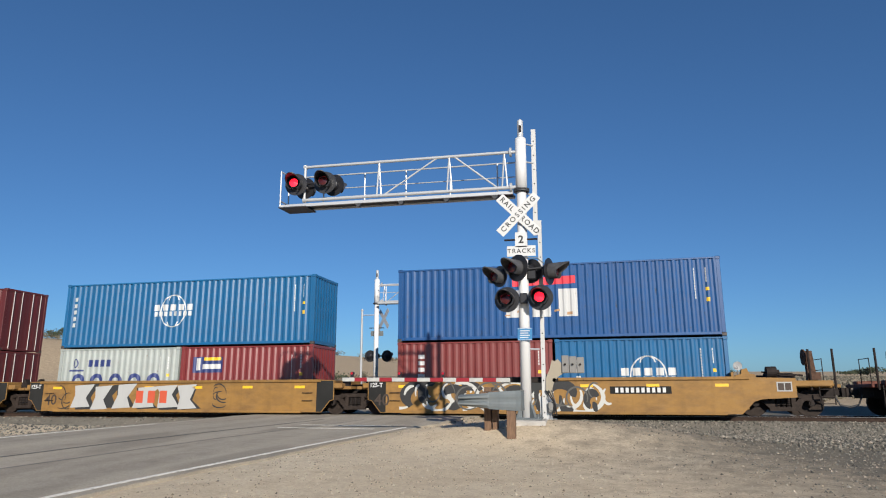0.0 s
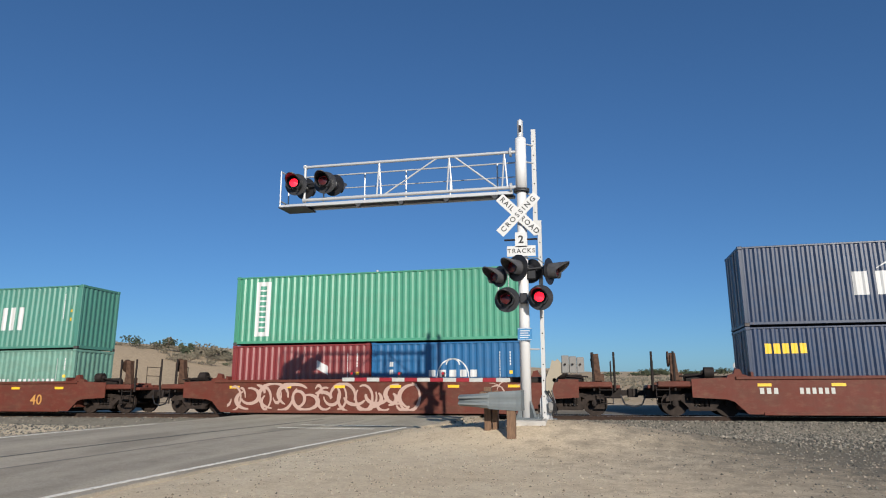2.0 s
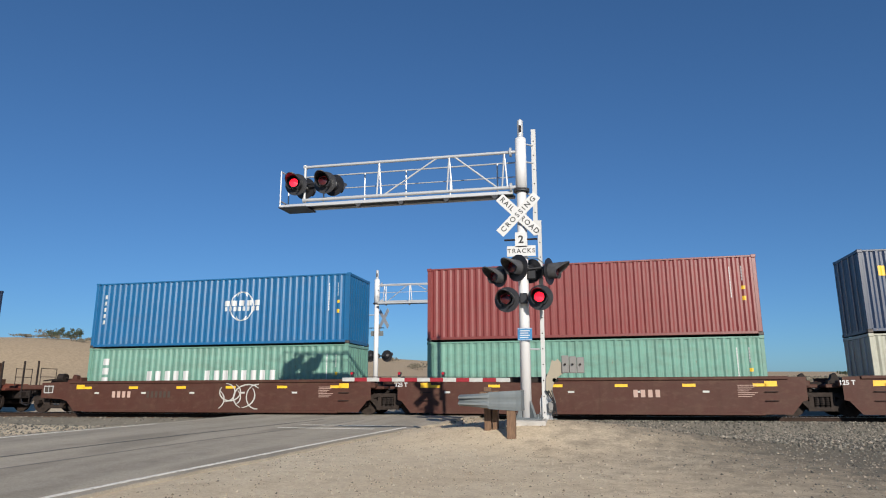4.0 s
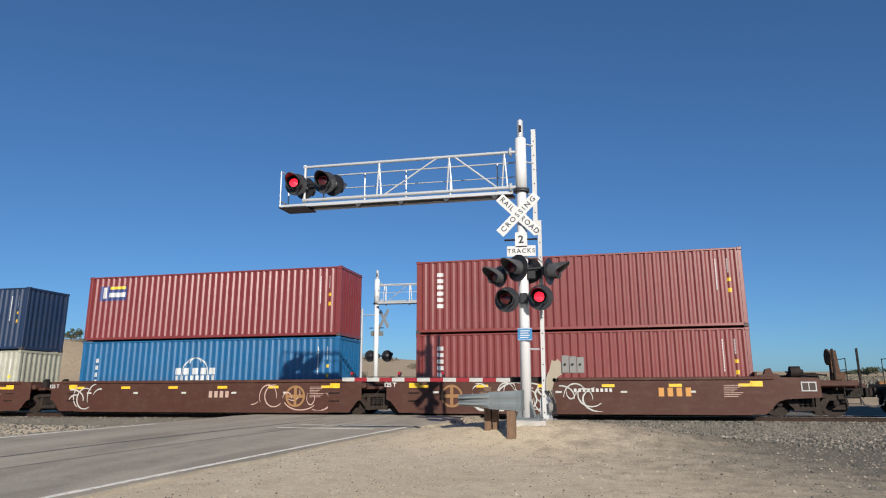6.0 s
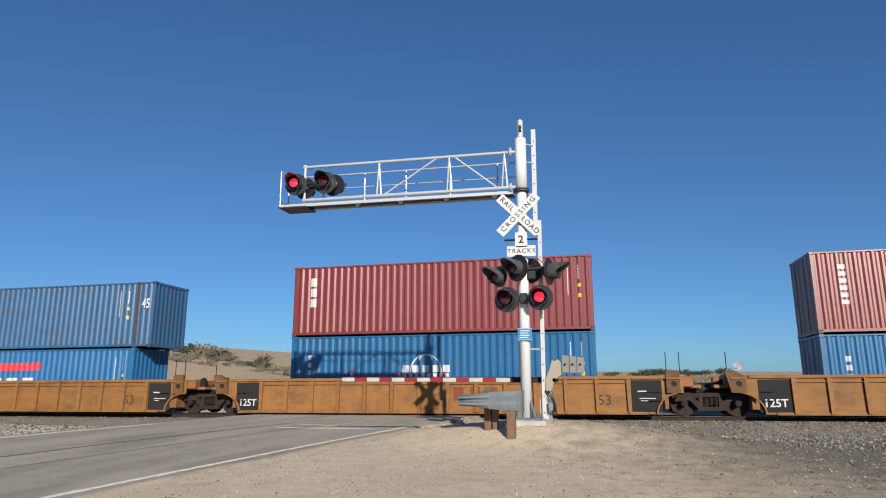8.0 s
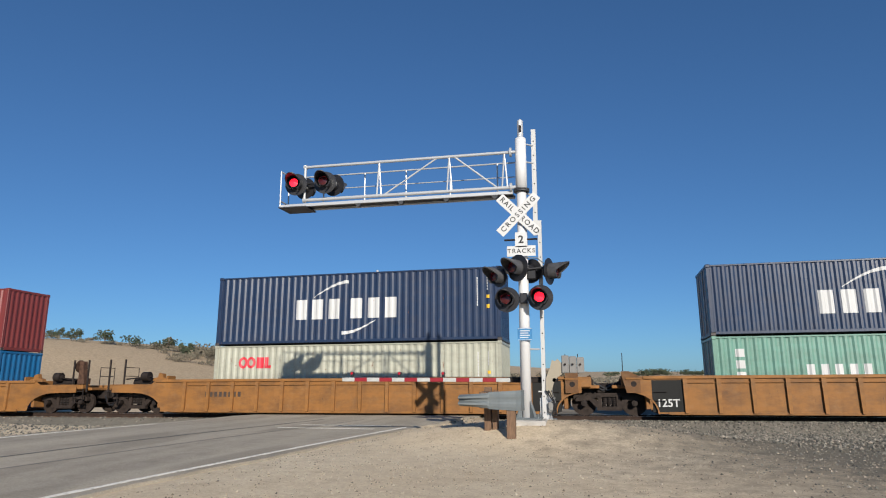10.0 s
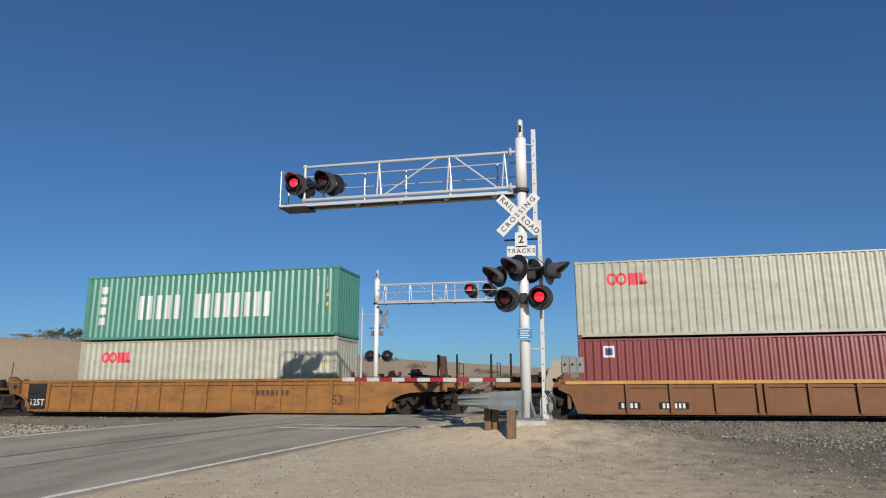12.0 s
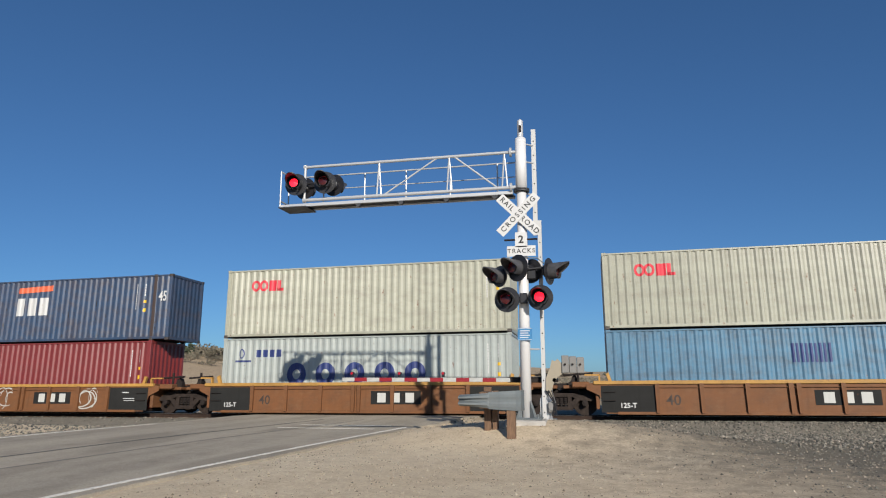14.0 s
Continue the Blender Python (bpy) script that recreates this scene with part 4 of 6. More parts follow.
                def pillar():
                    out = [(0.0, 0.82), (0.46, 0.82), (0.46, 1.52), (0.40, 1.60), (0.06, 1.60), (0.0, 1.52)] if s > 0 else [(0.0, 0.82), (0.48, 0.82), (0.48, 1.38), (0.10, 1.58), (-0.16, 1.58), (-0.16, 1.46)]
                    return prism(bmesh.new(), out, "y", -0.16, 0.0)
                pil = put("pillar", cached(("pillar", s), pillar), M_GRIMYAMBER, car, "box pillar with an oval hole", loc=(reach[s] - 1.32 if s > 0 else -reach[s] + 0.62, -yo + 0.02, 0))
                put("oval_hole", cached(("oval_hole",), lambda: rod(bmesh.new(), (0, -0.004, 0), (0, 0.0, 0), 0.10, seg=14)), M_STEEL, pil, loc=(0.25, -0.161, 1.13))
                put("cross_band", cached(("cross_band", s), lambda: bbox(-0.02, 0.48, -0.20, -0.16, 1.28, 1.35, 0.01)), mat, pil)
                wire = cached(("pillar_rod",), lambda: rod(bmesh.new(), (0, 0, 1.50), (0, 0, 2.22), 0.016, seg=6))
                for o in ((0.03, 0.48) if s > 0 else (-0.1,)):
                    put("rod", wire, M_STEEL, pil, loc=(o, -0.08, 0))
            post = cached(("joint_post",), lambda: prism(bmesh.new(), [(-0.2, 0.95), (0.2, 0.95), (0.16, 1.40), (0.06, 1.58), (-0.06, 1.52), (-0.1, 1.36), (-0.2, 1.3)], "y", -0.12, 0.12))
            put("guide_post", post, M_STEEL, car, loc=(s * (reach[s] - 0.5), -0.75, -0.1))
            iron = cached(("hand_hold",), lambda: rod(rod(rod(bmesh.new(), (-0.2, 0, 0), (0.2, 0, 0), 0.012, seg=6), (-0.2, 0, 0), (-0.2, 0.06, 0), 0.012, seg=6), (0.2, 0, 0), (0.2, 0.06, 0), 0.012, seg=6))
            for z in (0.55, 0.85):
                put("hand_hold", iron, M_STEEL, car, loc=(s * (S - 0.35), -yo - 0.08, z))
            put("brake_hose", cached(("brake_hose",), lambda: rod(rod(bmesh.new(), (-0.5, 0, 0.9), (0, 0, 0.62), 0.035, seg=6), (0, 0, 0.62), (0.5, 0, 0.9), 0.035, seg=6)), M_BLACK, car, loc=(s * reach[s], -0.55, 0.3))
            if s < 0:
                put("joint_casting", cached(("joint_casting",), lambda: bbox(-0.42, 0.42, -0.5, 0.5, 0.78, 1.18, 0.06)), M_STEEL, car, "dark articulated joint casting", loc=(s * reach[s], 0, 0))
                truck(car, s * tx[s])
    # side markings
    yf = -yo - 0.018
    if kind in ("maroon", "brown", "yellow"):
        pat = cached(("reflector",), lambda: bbox(-0.22, 0.22, -0.003, 0.003, -0.05, 0.05))
        n = 6
        for i in range(n):
            put("reflector", pat, M_YELLOW, car, "yellow reflective patch", loc=(-S + 0.7 + (2 * S - 1.4) * i / (n - 1), yf, 1.08))
    if kind in ("amber", "orange"):
        black = cached(("black_panel", kind), lambda: bbox(-0.52, 0.52, -0.003, 0.003, 0.16, top - 0.14) if long else bbox(-0.93, 0.93, -0.003, 0.003, 0.14, top - 0.16))
        for s in (-1, 1):
            if ends[s] == "end":
                continue
            px = s * (S - (0.60 if long else 0.98))
            put("black_panel", black, M_BLACKPAINT, car, "black painted panel", loc=(px, yf, 0))
            if s < 0:
                put("number", cached(("ton_mark", kind), lambda: text_bm("125T" if long else "125-T", 0.37 if long else 0.24, 0.002, 0.006)), M_MARK_WHITE, car, "white stencilled number", loc=(px, yf - 0.006, 0.46 if long else 0.38))
            else:
                lines = cached(("stencil",), lambda: box(box(box(bmesh.new(), -0.25, 0.3, -0.002, 0.002, 0.62, 0.645), -0.2, 0.32, -0.002, 0.002, 0.54, 0.56), -0.3, 0.0, -0.002, 0.002, 0.86, 0.90))
                put("stencil", lines, M_MARK_WHITE, car, "unreadable white stencil lines", loc=(px, yf - 0.006, 0))
    if kind == "brown" and left == "joint":
        put("number", cached(("joint_mark", "brown"), lambda: text_bm("125 T", 0.21, 0.002, 0.006)), M_MARK_WHITE, car, "white stencilled number", loc=(-S - 0.62, yf - 0.006, 1.14))
    if kind == "brown":
        tall = cached(("tall_reflector",), lambda: bbox(-0.20, 0.20, -0.003, 0.003, -0.09, 0.09))
        for s in (-1, 1):
            put("reflector", tall, M_YELLOW, car, "yellow reflective patch", loc=(s * (S - 0.35), yf, 1.12))
        dash = cached(("pale_dash",), lambda: bbox(-0.11, 0.11, -0.003, 0.003, -0.035, 0.035))
        for i in range(5):
            put("pale_dash", dash, M_SPRAYW, car, "small pale stencilled dash", loc=(-S + 1.2 + 2.3 * i, yf, 0.86))
        put("stencil", cached(("data_lines",), lambda: decal_rows(7, 0.62, 0.44)), M_SPRAYT, car, "unreadable pale stencil lines", loc=(S - 1.1, yf - 0.004, 0.86))
    if kind == "yellow":
        def dark_end():
            return prism(bmesh.new(), [(6.45, 0.12), (6.65, 0.12), (7.00, 0.55), (7.15, 0.60), (7.15, top - 0.04), (6.45, top - 0.04)], "y", -0.004, 0.003)
        for s in (-1, 1):
            if ends[s] == "joint":
                put("black_panel", cached(("dark_end", s), lambda: dark_end() if s > 0 else flipped(dark_end())), M_BLACKPAINT, car, "black painted end panel", loc=(0, yf, 0))
    if kind == "yellow" and left == "joint":
        put("number", cached(("joint_mark",), lambda: text_bm("125-T", 0.22, 0.002, 0.006)), M_MARK_WHITE, car, "white stencilled number", loc=(-S - 0.42, yf - 0.010, 1.13))
    if extra.get("digits"):
        txt, at, ink, size = extra["digits"]
        put("number", cached(("digits", txt, size), lambda: text_bm(txt, size, 0.002, 0.004)), ink, car, "stencilled size number", loc=(at, yf - 0.006, 0.56))
    for at, z, n, w, h, ink in extra.get("bars", ()):
        me = cached(("road_number", n, w, h), lambda: decal_flat(n, w, h))
        put("road_number", me, ink, car, "painted-out mark of plain bars", loc=(at, yf - 0.004, z))
    for at, z, w, h in extra.get("boards", ()):
        put("number_board", cached(("number_board", w, h), lambda: bbox(-w / 2, w / 2, -0.002, 0.002, -h / 2, h / 2)), M_BLACKPAINT, car, "black number board", loc=(at, yf - 0.001, z))
    for at in extra.get("emblems", ()):
        put("emblem", cached(("emblem",), emblem), M_DIMGOLD, car, "faded gold ring emblem", loc=(at, yf - 0.004, 0.72))
    for seed, x0, x1, n, ink in extra.get("slabs", ()):
        put("graffiti", cached(("slabs", seed), lambda: slabs(seed, x0, x1, 0.14, top - 0.10, n)), ink, car, "sprayed graffiti blocks", loc=(0, yf - 0.004 - 0.002 * (seed % 3), 0))["kind"] = "stuff"
    for seed, x0, x1, n, wide, ink in extra.get("spray", ()):
        put("graffiti", cached(("graffiti", seed), lambda: graffiti(seed, x0, x1, 0.15, top - 0.12, n, wide)), ink, car, "sprayed graffiti strokes", loc=(0, yf - 0.008 - 0.002 * (seed % 4), 0))["kind"] = "stuff"
    return car


def emblem():
    """A ring with a bar across it."""
    bm = bmesh.new()
    rows = [[bm.verts.new((r * math.cos(k * math.tau / 28), 0, r * math.sin(k * math.tau / 28))) for r in (0.34, 0.42)] for k in range(28)]
    for k in range(28):
        p, q = rows[k], rows[(k + 1) % 28]
        bm.faces.new((p[0], q[0], q[1], p[1]))
    box(bm, -0.36, 0.36, -0.002, 0.0, -0.06, 0.06)
    box(bm, -0.06, 0.06, -0.003, -0.001, -0.36, 0.36)
    return bm


def flipped(bm):
    """The same mesh mirrored along the car."""
    bmesh.ops.scale(bm, vec=(-1, 1, 1), verts=bm.verts[:])
    bmesh.ops.reverse_faces(bm, faces=bm.faces[:])
    return bm


def decal_rows(n, w, h):
    bm = bmesh.new()
    for i in range(n):
        z = h / 2 - h * i / n
        box(bm, -w / 2, w / 2 - 0.09 * (i * 5 % 4), -0.002, 0.002, z - 0.3 * h / n, z)
    return bm


def decal_flat(n, w, h):
    bm = bmesh.new()
    for i in range(n):
        box(bm, -w / 2 + w * (i + 0.2) / n, -w / 2 + w * (i + 0.8) / n, -0.002, 0.002, -h / 2, h / 2)
    return bm


M_GRIMYAMBER = paint("grimy_amber_paint", (0.15, 0.072, 0.028), 0.7, 0.7, grime=0.8, gloss=0.2)
M_BLACKPAINT = paint("black_car_paint", (0.020, 0.020, 0.019), 0.75, 0.4, gloss=0.12)
M_SPRAYW = paint("white_spray", (0.45, 0.45, 0.42), 0.7, 0.4)
M_SPRAYG = paint("silver_spray", (0.36, 0.36, 0.35), 0.6, 0.3)
M_DIMGOLD = paint("dim_gold_paint", (0.26, 0.135, 0.05), 0.7, 0.5)
M_SPRAYD = paint("dark_grey_spray", (0.085, 0.082, 0.075), 0.7, 0.3)
M_SPRAYK = paint("black_spray", (0.02, 0.02, 0.02), 0.7, 0.2)
M_SPRAYT = paint("tan_spray", (0.42, 0.29, 0.24), 0.7, 0.3)
M_LOGOR = paint("red_logo_paint", (0.45, 0.07, 0.03), 0.6, 0.3)
M_LOGODIM = paint("faded_red_logo_paint", (0.20, 0.055, 0.025), 0.7, 0.6, gloss=0.2)
M_DIMN = paint("dim_number_paint", (0.045, 0.030, 0.022), 0.7, 0.3)
M_GOLDN = paint("gold_number_paint", (0.50, 0.24, 0.06), 0.7, 0.3)

HC, STD = 2.896, 2.591
FLOOR = 0.20
L20, L40, L45 = 6.058, 12.192, 13.716
# place of each stack along the train, lower boxes (length, height, paint, marks), upper box
STACKS = []


def stack(place, lower, upper):
    STACKS.append((place, lower, upper))


stack(-38.95, [(L40, STD, "maroon", "doors")], (L40, HC, "maroon", "doors"))
stack(-23.38, [(L20, STD, "white", "blue_blocks"), (L20, STD, "red", "beacon")], (L40, HC, "blue", "globe"))
stack(-7.61, [(L20, STD, "oxide", "tall_left"), (L20, STD, "blue", "globe_low")], (L40, HC, "royal", "red_roof_blocks"))
stack(12.38, [(L20, STD, "red", "tall_left_three"), (L20, STD, "mint", "green_short")], (L40, HC, "green", "green_words"))
stack(32.31, [(L20, STD, "red", "label_white"), (L20, STD, "midblue", "globe_low")], (L40, HC, "jade", "white_strip"))
stack(52.32, [(L40, HC, "navy", "yellow_word")], (L40, HC, "navy", "swoosh"))
stack(72.21, [(L40, STD, "mint", "green_words_low")], (L40, HC, "blue", "globe_small"))
stack(87.66, [(L40, STD, "mint", "")], (L40, HC, "oxide", ""))
stack(103.12, [(L20, STD, "cream", "red_round_word"), (L20, STD, "cream", "red_round_word")], (L40, HC, "navy", "yellow_word"))
stack(118.58, [(L40, HC, "blue", "globe_low")], (L40, HC, "red", "beacon"))
stack(133.96, [(L40, HC, "oxide", "tall_left")], (L40, HC, "oxide", "tall_left"))
stack(155.63, [(L40, STD, "midblue", "red_roof_low")], (L45, HC, "steelblue", ""))
stack(175.22, [(L40, HC, "blue", "globe_low")], (L40, HC, "red", "tall_left_three"))
stack(194.9, [(L40, STD, "blue", "globe_low")], (L40, HC, "oxide", "tall_left"))
stack(218.1, [(L40, STD, "cream", "red_round_word")], (L40, HC, "navy", "swoosh"))
stack(237.8, [(L40, STD, "mint", "green_words_low")], (L40, STD, "navy", "swoosh"))
stack(257.6, [(L40, HC, "cream", "red_round_word")], (L40, HC, "green", "green_words"))
stack(279.32, [(L40, STD, "red", "small_badge")], (L40, HC, "cream", "red_round_word"))
stack(295.0, [(L40, HC, "red", "small_badge")], (L45, HC, "slate", "blocks_orange"))
stack(310.67, [(L40, HC, "white", "blue_blocks")], (L40, HC, "cream", "red_round_word"))
stack(326.33, [(L40, HC, "paleblue", "dark_patch")], (L40, HC, "cream", "red_round_word"))


GOLD40 = ("40", 4.6, M_GOLDN, 0.62)
CONSIST = []


def consist(kind, pitch, left, right, extra):
    CONSIST.append((kind, pitch, left, right, extra))


consist("yellow", 15.77, "joint", "joint", dict(say="grimy, in an articulated set"))
consist("yellow", 15.77, "joint", "joint", dict(say="covered with silver block graffiti", digits=("40", -6.0, M_DIMN, 0.62), slabs=[(12, -4.7, 1.6, 6, M_SPRAYK), (13, -4.9, 1.3, 6, M_SPRAYG)], spray=[(14, -5.6, -5.0, 5, 0.05, M_SPRAYK), (15, 1.9, 2.5, 5, 0.05, M_SPRAYK)], bars=[(-1.0, 0.70, 3, 1.7, 0.5, M_LOGOR)], boards=[]))
consist("yellow", 15.77, "joint", "end", dict(say="with white loop graffiti and number bars", digits=("40", -6.6, M_DIMN, 0.62), spray=[(20, -5.9, 2.0, 15, 0.34, M_SPRAYK), (21, -5.9, 2.0, 26, 0.13, M_SPRAYW), (22, -5.6, 1.8, 12, 0.07, M_SPRAYD)], bars=[(3.0, 0.92, 10, 1.8, 0.17, M_MARK_WHITE)], boards=[(3.0, 0.92, 2.1, 0.26)]))
consist("maroon", 15.77, "end", "end", dict(say="with white road number bars", digits=GOLD40, bars=[(-5.0, 0.88, 3, 0.66, 0.2, M_SPRAYW), (-3.4, 0.88, 6, 1.15, 0.2, M_SPRAYW)]))
consist("maroon", 15.77, "end", "end", dict(say="covered with tan scrawled graffiti", digits=GOLD40, spray=[(31, -6.0, 4.4, 44, 0.13, M_SPRAYT), (32, 4.6, 6.0, 7, 0.05, M_SPRAYT)]))
consist("maroon", 15.77, "end", "end", dict(say="with road number bars and thin scrawls", digits=GOLD40, bars=[(-5.6, 0.88, 3, 0.66, 0.2, M_SPRAYW), (-4.1, 0.88, 6, 1.15, 0.2, M_SPRAYW)], spray=[(41, -0.6, 2.6, 9, 0.05, M_SPRAYT)]))
consist("brown", 15.45, "end", "joint", dict(say="with faint number bars and white tags", bars=[(-4.0, 0.8, 4, 1.0, 0.26, M_SPRAYT), (-2.2, 0.8, 6, 1.2, 0.26, M_DIMN)], spray=[(51, 0.4, 2.4, 7, 0.05, M_SPRAYW)]))
consist("brown", 15.45, "joint", "joint", dict(say="dusty, in an articulated set", bars=[(2.0, 0.8, 4, 1.0, 0.26, M_SPRAYT)]))
consist("brown", 15.45, "joint", "joint", dict(say="dusty, with small tags", emblems=[3.9], bars=[(2.0, 0.8, 4, 1.0, 0.26, M_SPRAYT)], spray=[(61, -5.5, -3.0, 6, 0.05, M_SPRAYW)]))
consist("brown", 15.45, "joint", "joint", dict(say="dusty, with white tags at both ends", emblems=[4.4], bars=[(1.0, 0.8, 4, 1.0, 0.26, M_SPRAYT)], spray=[(71, -6.2, -4.6, 6, 0.06, M_SPRAYW), (72, 2.5, 5.8, 8, 0.05, M_SPRAYT)]))
consist("brown", 15.45, "joint", "end", dict(say="with white eye-like loops of graffiti", emblems=[-4.6], bars=[(3.4, 0.85, 4, 1.2, 0.3, M_GOLDN), (0.6, 0.92, 9, 1.4, 0.12, M_MARK_WHITE)], spray=[(81, -3.8, -0.9, 18, 0.055, M_SPRAYW), (82, -0.6, 0.9, 6, 0.05, M_SPRAYW)]))
consist("amber", 19.5, "end", "joint", dict(say="with faded number board", digits=("53", 6.3, M_DIMN, 0.5), bars=[(-5.4, 0.8, 8, 1.7, 0.2, M_DIMN)]))
consist("amber", 19.5, "joint", "joint", dict(say="with faded red block mark", digits=("53", 6.3, M_DIMN, 0.5), bars=[(1.6, 0.8, 3, 1.9, 0.5, M_LOGODIM)]))
consist("amber", 19.5, "joint", "end", dict(say="grimy, with dim marks", digits=("53", 6.3, M_DIMN, 0.5), bars=[(1.6, 0.8, 3, 1.9, 0.5, M_LOGODIM)]))
consist("amber", 19.5, "end", "joint", dict(say="grimy, with dim marks", digits=("53", 6.3, M_DIMN, 0.5), bars=[(-5.4, 0.8, 8, 1.7, 0.2, M_DIMN)]))
consist("amber", 19.5, "joint", "joint", dict(say="with faded red block mark", digits=("53", 6.3, M_DIMN, 0.5), bars=[(0.9, 0.72, 3, 1.9, 0.55, M_LOGODIM)]))
consist("amber", 19.5, "joint", "end", dict(say="with faded number board", digits=("53", 6.3, M_DIMN, 0.5), bars=[(3.4, 0.85, 8, 1.7, 0.2, M_DIMN)]))
consist("orange", 15.67, "end", "joint", dict(say="with yellow top rail and white number bars", bars=[(-4.4, 0.38, 4, 0.6, 0.17, M_MARK_WHITE), (-2.9, 0.38, 6, 0.8, 0.17, M_MARK_WHITE)], boards=[(-4.4, 0.38, 0.75, 0.24), (-2.9, 0.38, 1.0, 0.24)]))
consist("orange", 15.67, "joint", "joint", dict(say="with yellow top rail and white tags", digits=("40", -3.8, M_DIMN, 0.5), bars=[(1.6, 0.66, 3, 1.6, 0.36, M_SPRAYW)], boards=[(1.6, 0.66, 1.9, 0.5)], spray=[(91, -1.4, -0.5, 6, 0.05, M_SPRAYW), (92, 3.0, 3.9, 6, 0.05, M_SPRAYW)]))
consist("orange", 15.67, "joint", "joint", dict(say="with yellow top rail and white block mark", digits=("40", -3.9, M_DIMN, 0.5), bars=[(1.6, 0.66, 3, 1.7, 0.36, M_SPRAYW)], boards=[(1.6, 0.66, 2.0, 0.5)]))
consist("orange", 15.67, "joint", "joint", dict(say="with yellow top rail and white block mark", digits=("40", -3.9, M_DIMN, 0.5), bars=[(1.6, 0.66, 3, 1.7, 0.36, M_SPRAYW)], boards=[(1.6, 0.66, 2.0, 0.5)]))



def train():
    for (x0, lower, upper), (kind, P, left, right, extra) in zip(STACKS, CONSIST):
        well_car(kind, x0 + L40 / 2, P, left, right, extra)
        x = x0
        for L, H, colour, style in lower:
            container(L, H, colour, style, Matrix.Translation((x, -HALF, FLOOR)), "low in the well")
            x = x0 + L40 - L20
        L, H, colour, style = upper
        container(L, H, colour, style, Matrix.Translation((x0 - (L - L40) / 2, -HALF, FLOOR + lower[0][1] + 0.012)), "stacked on top")


train()

# ---- crossing signals ----
M_DARKGRATE = plain("dark_grating_steel", (0.055, 0.057, 0.062), 0.6, 0.4, 0.3)
# Faded black, lightened further to paint sunlight onto the unlit lamps' hoods.
M_HOOD = plain("sunlit_faded_hood", (0.06, 0.06, 0.063), 0.5, 0, 0.4)
FLIPS = []   # lamp elements that flash: (object, place, lit in the first phase)


def lamp(parent, at, yaw, phase=None, size=0.29, name="flashing_light"):
    """A round black backboard with a hood, a housing and a red lens. yaw 0 faces -y; phase None is unlit."""
    def board():
        bm = rod(bmesh.new(), (0, -0.006, 0), (0, 0.006, 0), size, seg=40)
        rod(bm, (0, -0.02, 0), (0, -0.006, 0), 0.19, seg=32)
        return bm

    def hood():
        bm = bmesh.new()
        n = 22
        rows = []
        for i in range(n + 1):
            a = radians(-60 + 300 * i / n)
            reach = 0.20 + 0.26 * max(0.0, math.sin(a)) ** 0.7
            rows.append([bm.verts.new((r * math.cos(a), y, r * math.sin(a))) for r, y in ((0.185, -0.02), (0.185 + 0.01, -reach - 0.02), (0.172, -reach - 0.02), (0.172, -0.02))])
        for p, q in zip(rows, rows[1:]):
            for k in range(4):
                bm.faces.new((p[k], p[(k + 1) % 4], q[(k + 1) % 4], q[k]))
        bmesh.ops.recalc_face_normals(bm, faces=bm.faces[:])
        return bm

    def housing():
        bm = rod(bmesh.new(), (0, 0.006, 0), (0, 0.10, 0), 0.16, 0.14, 20)
        rod(bm, (0, 0.10, 0), (0, 0.17, 0), 0.14, 0.05, 20)
        return bm

    back = put("light", cached(("backboard", size), board), M_BLACK, parent, "round black backboard with red lens", loc=at, rot=(0, 0, yaw))
    put("hood", cached(("hood",), hood), M_HOOD if phase is None else M_BLACK, back, "faded black hood with sunlight painted into its grey" if phase is None else "black hood")
    put("housing", cached(("housing",), housing), M_BLACK, back)
    # Added black tube: keeps the turned-away lit face from reddening the backboard.
    def cup():
        bm = bmesh.new()
        rows = [[bm.verts.new((r * math.cos(k * math.tau / 28), y, r * math.sin(k * math.tau / 28))) for r, y in ((0.122, -0.02), (0.122, -0.20), (0.116, -0.20), (0.116, -0.02))] for k in range(28)]
        for k in range(28):
            p, q = rows[k], rows[(k + 1) % 28]
            for n in range(4):
                bm.faces.new((p[n], p[(n + 1) % 4], q[(n + 1) % 4], q[n]))
        bmesh.ops.recalc_face_normals(bm, faces=bm.faces[:])
        return bm

    put("lens_cup", cached(("lens_cup",), cup), M_BLACK, back)
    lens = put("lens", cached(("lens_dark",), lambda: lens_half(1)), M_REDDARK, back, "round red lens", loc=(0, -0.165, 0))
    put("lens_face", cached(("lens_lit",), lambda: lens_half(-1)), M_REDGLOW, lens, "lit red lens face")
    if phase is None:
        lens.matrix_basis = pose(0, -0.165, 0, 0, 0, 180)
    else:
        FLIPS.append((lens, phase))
    return back


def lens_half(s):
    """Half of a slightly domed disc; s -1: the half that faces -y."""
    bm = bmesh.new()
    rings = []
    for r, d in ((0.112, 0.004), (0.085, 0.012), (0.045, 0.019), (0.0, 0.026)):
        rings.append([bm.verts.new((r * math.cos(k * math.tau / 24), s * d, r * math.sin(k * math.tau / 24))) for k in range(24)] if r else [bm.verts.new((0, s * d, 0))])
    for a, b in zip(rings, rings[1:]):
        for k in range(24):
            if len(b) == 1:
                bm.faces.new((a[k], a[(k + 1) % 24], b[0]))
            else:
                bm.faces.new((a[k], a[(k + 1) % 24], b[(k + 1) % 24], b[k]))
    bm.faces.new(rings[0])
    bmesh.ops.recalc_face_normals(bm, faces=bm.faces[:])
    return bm


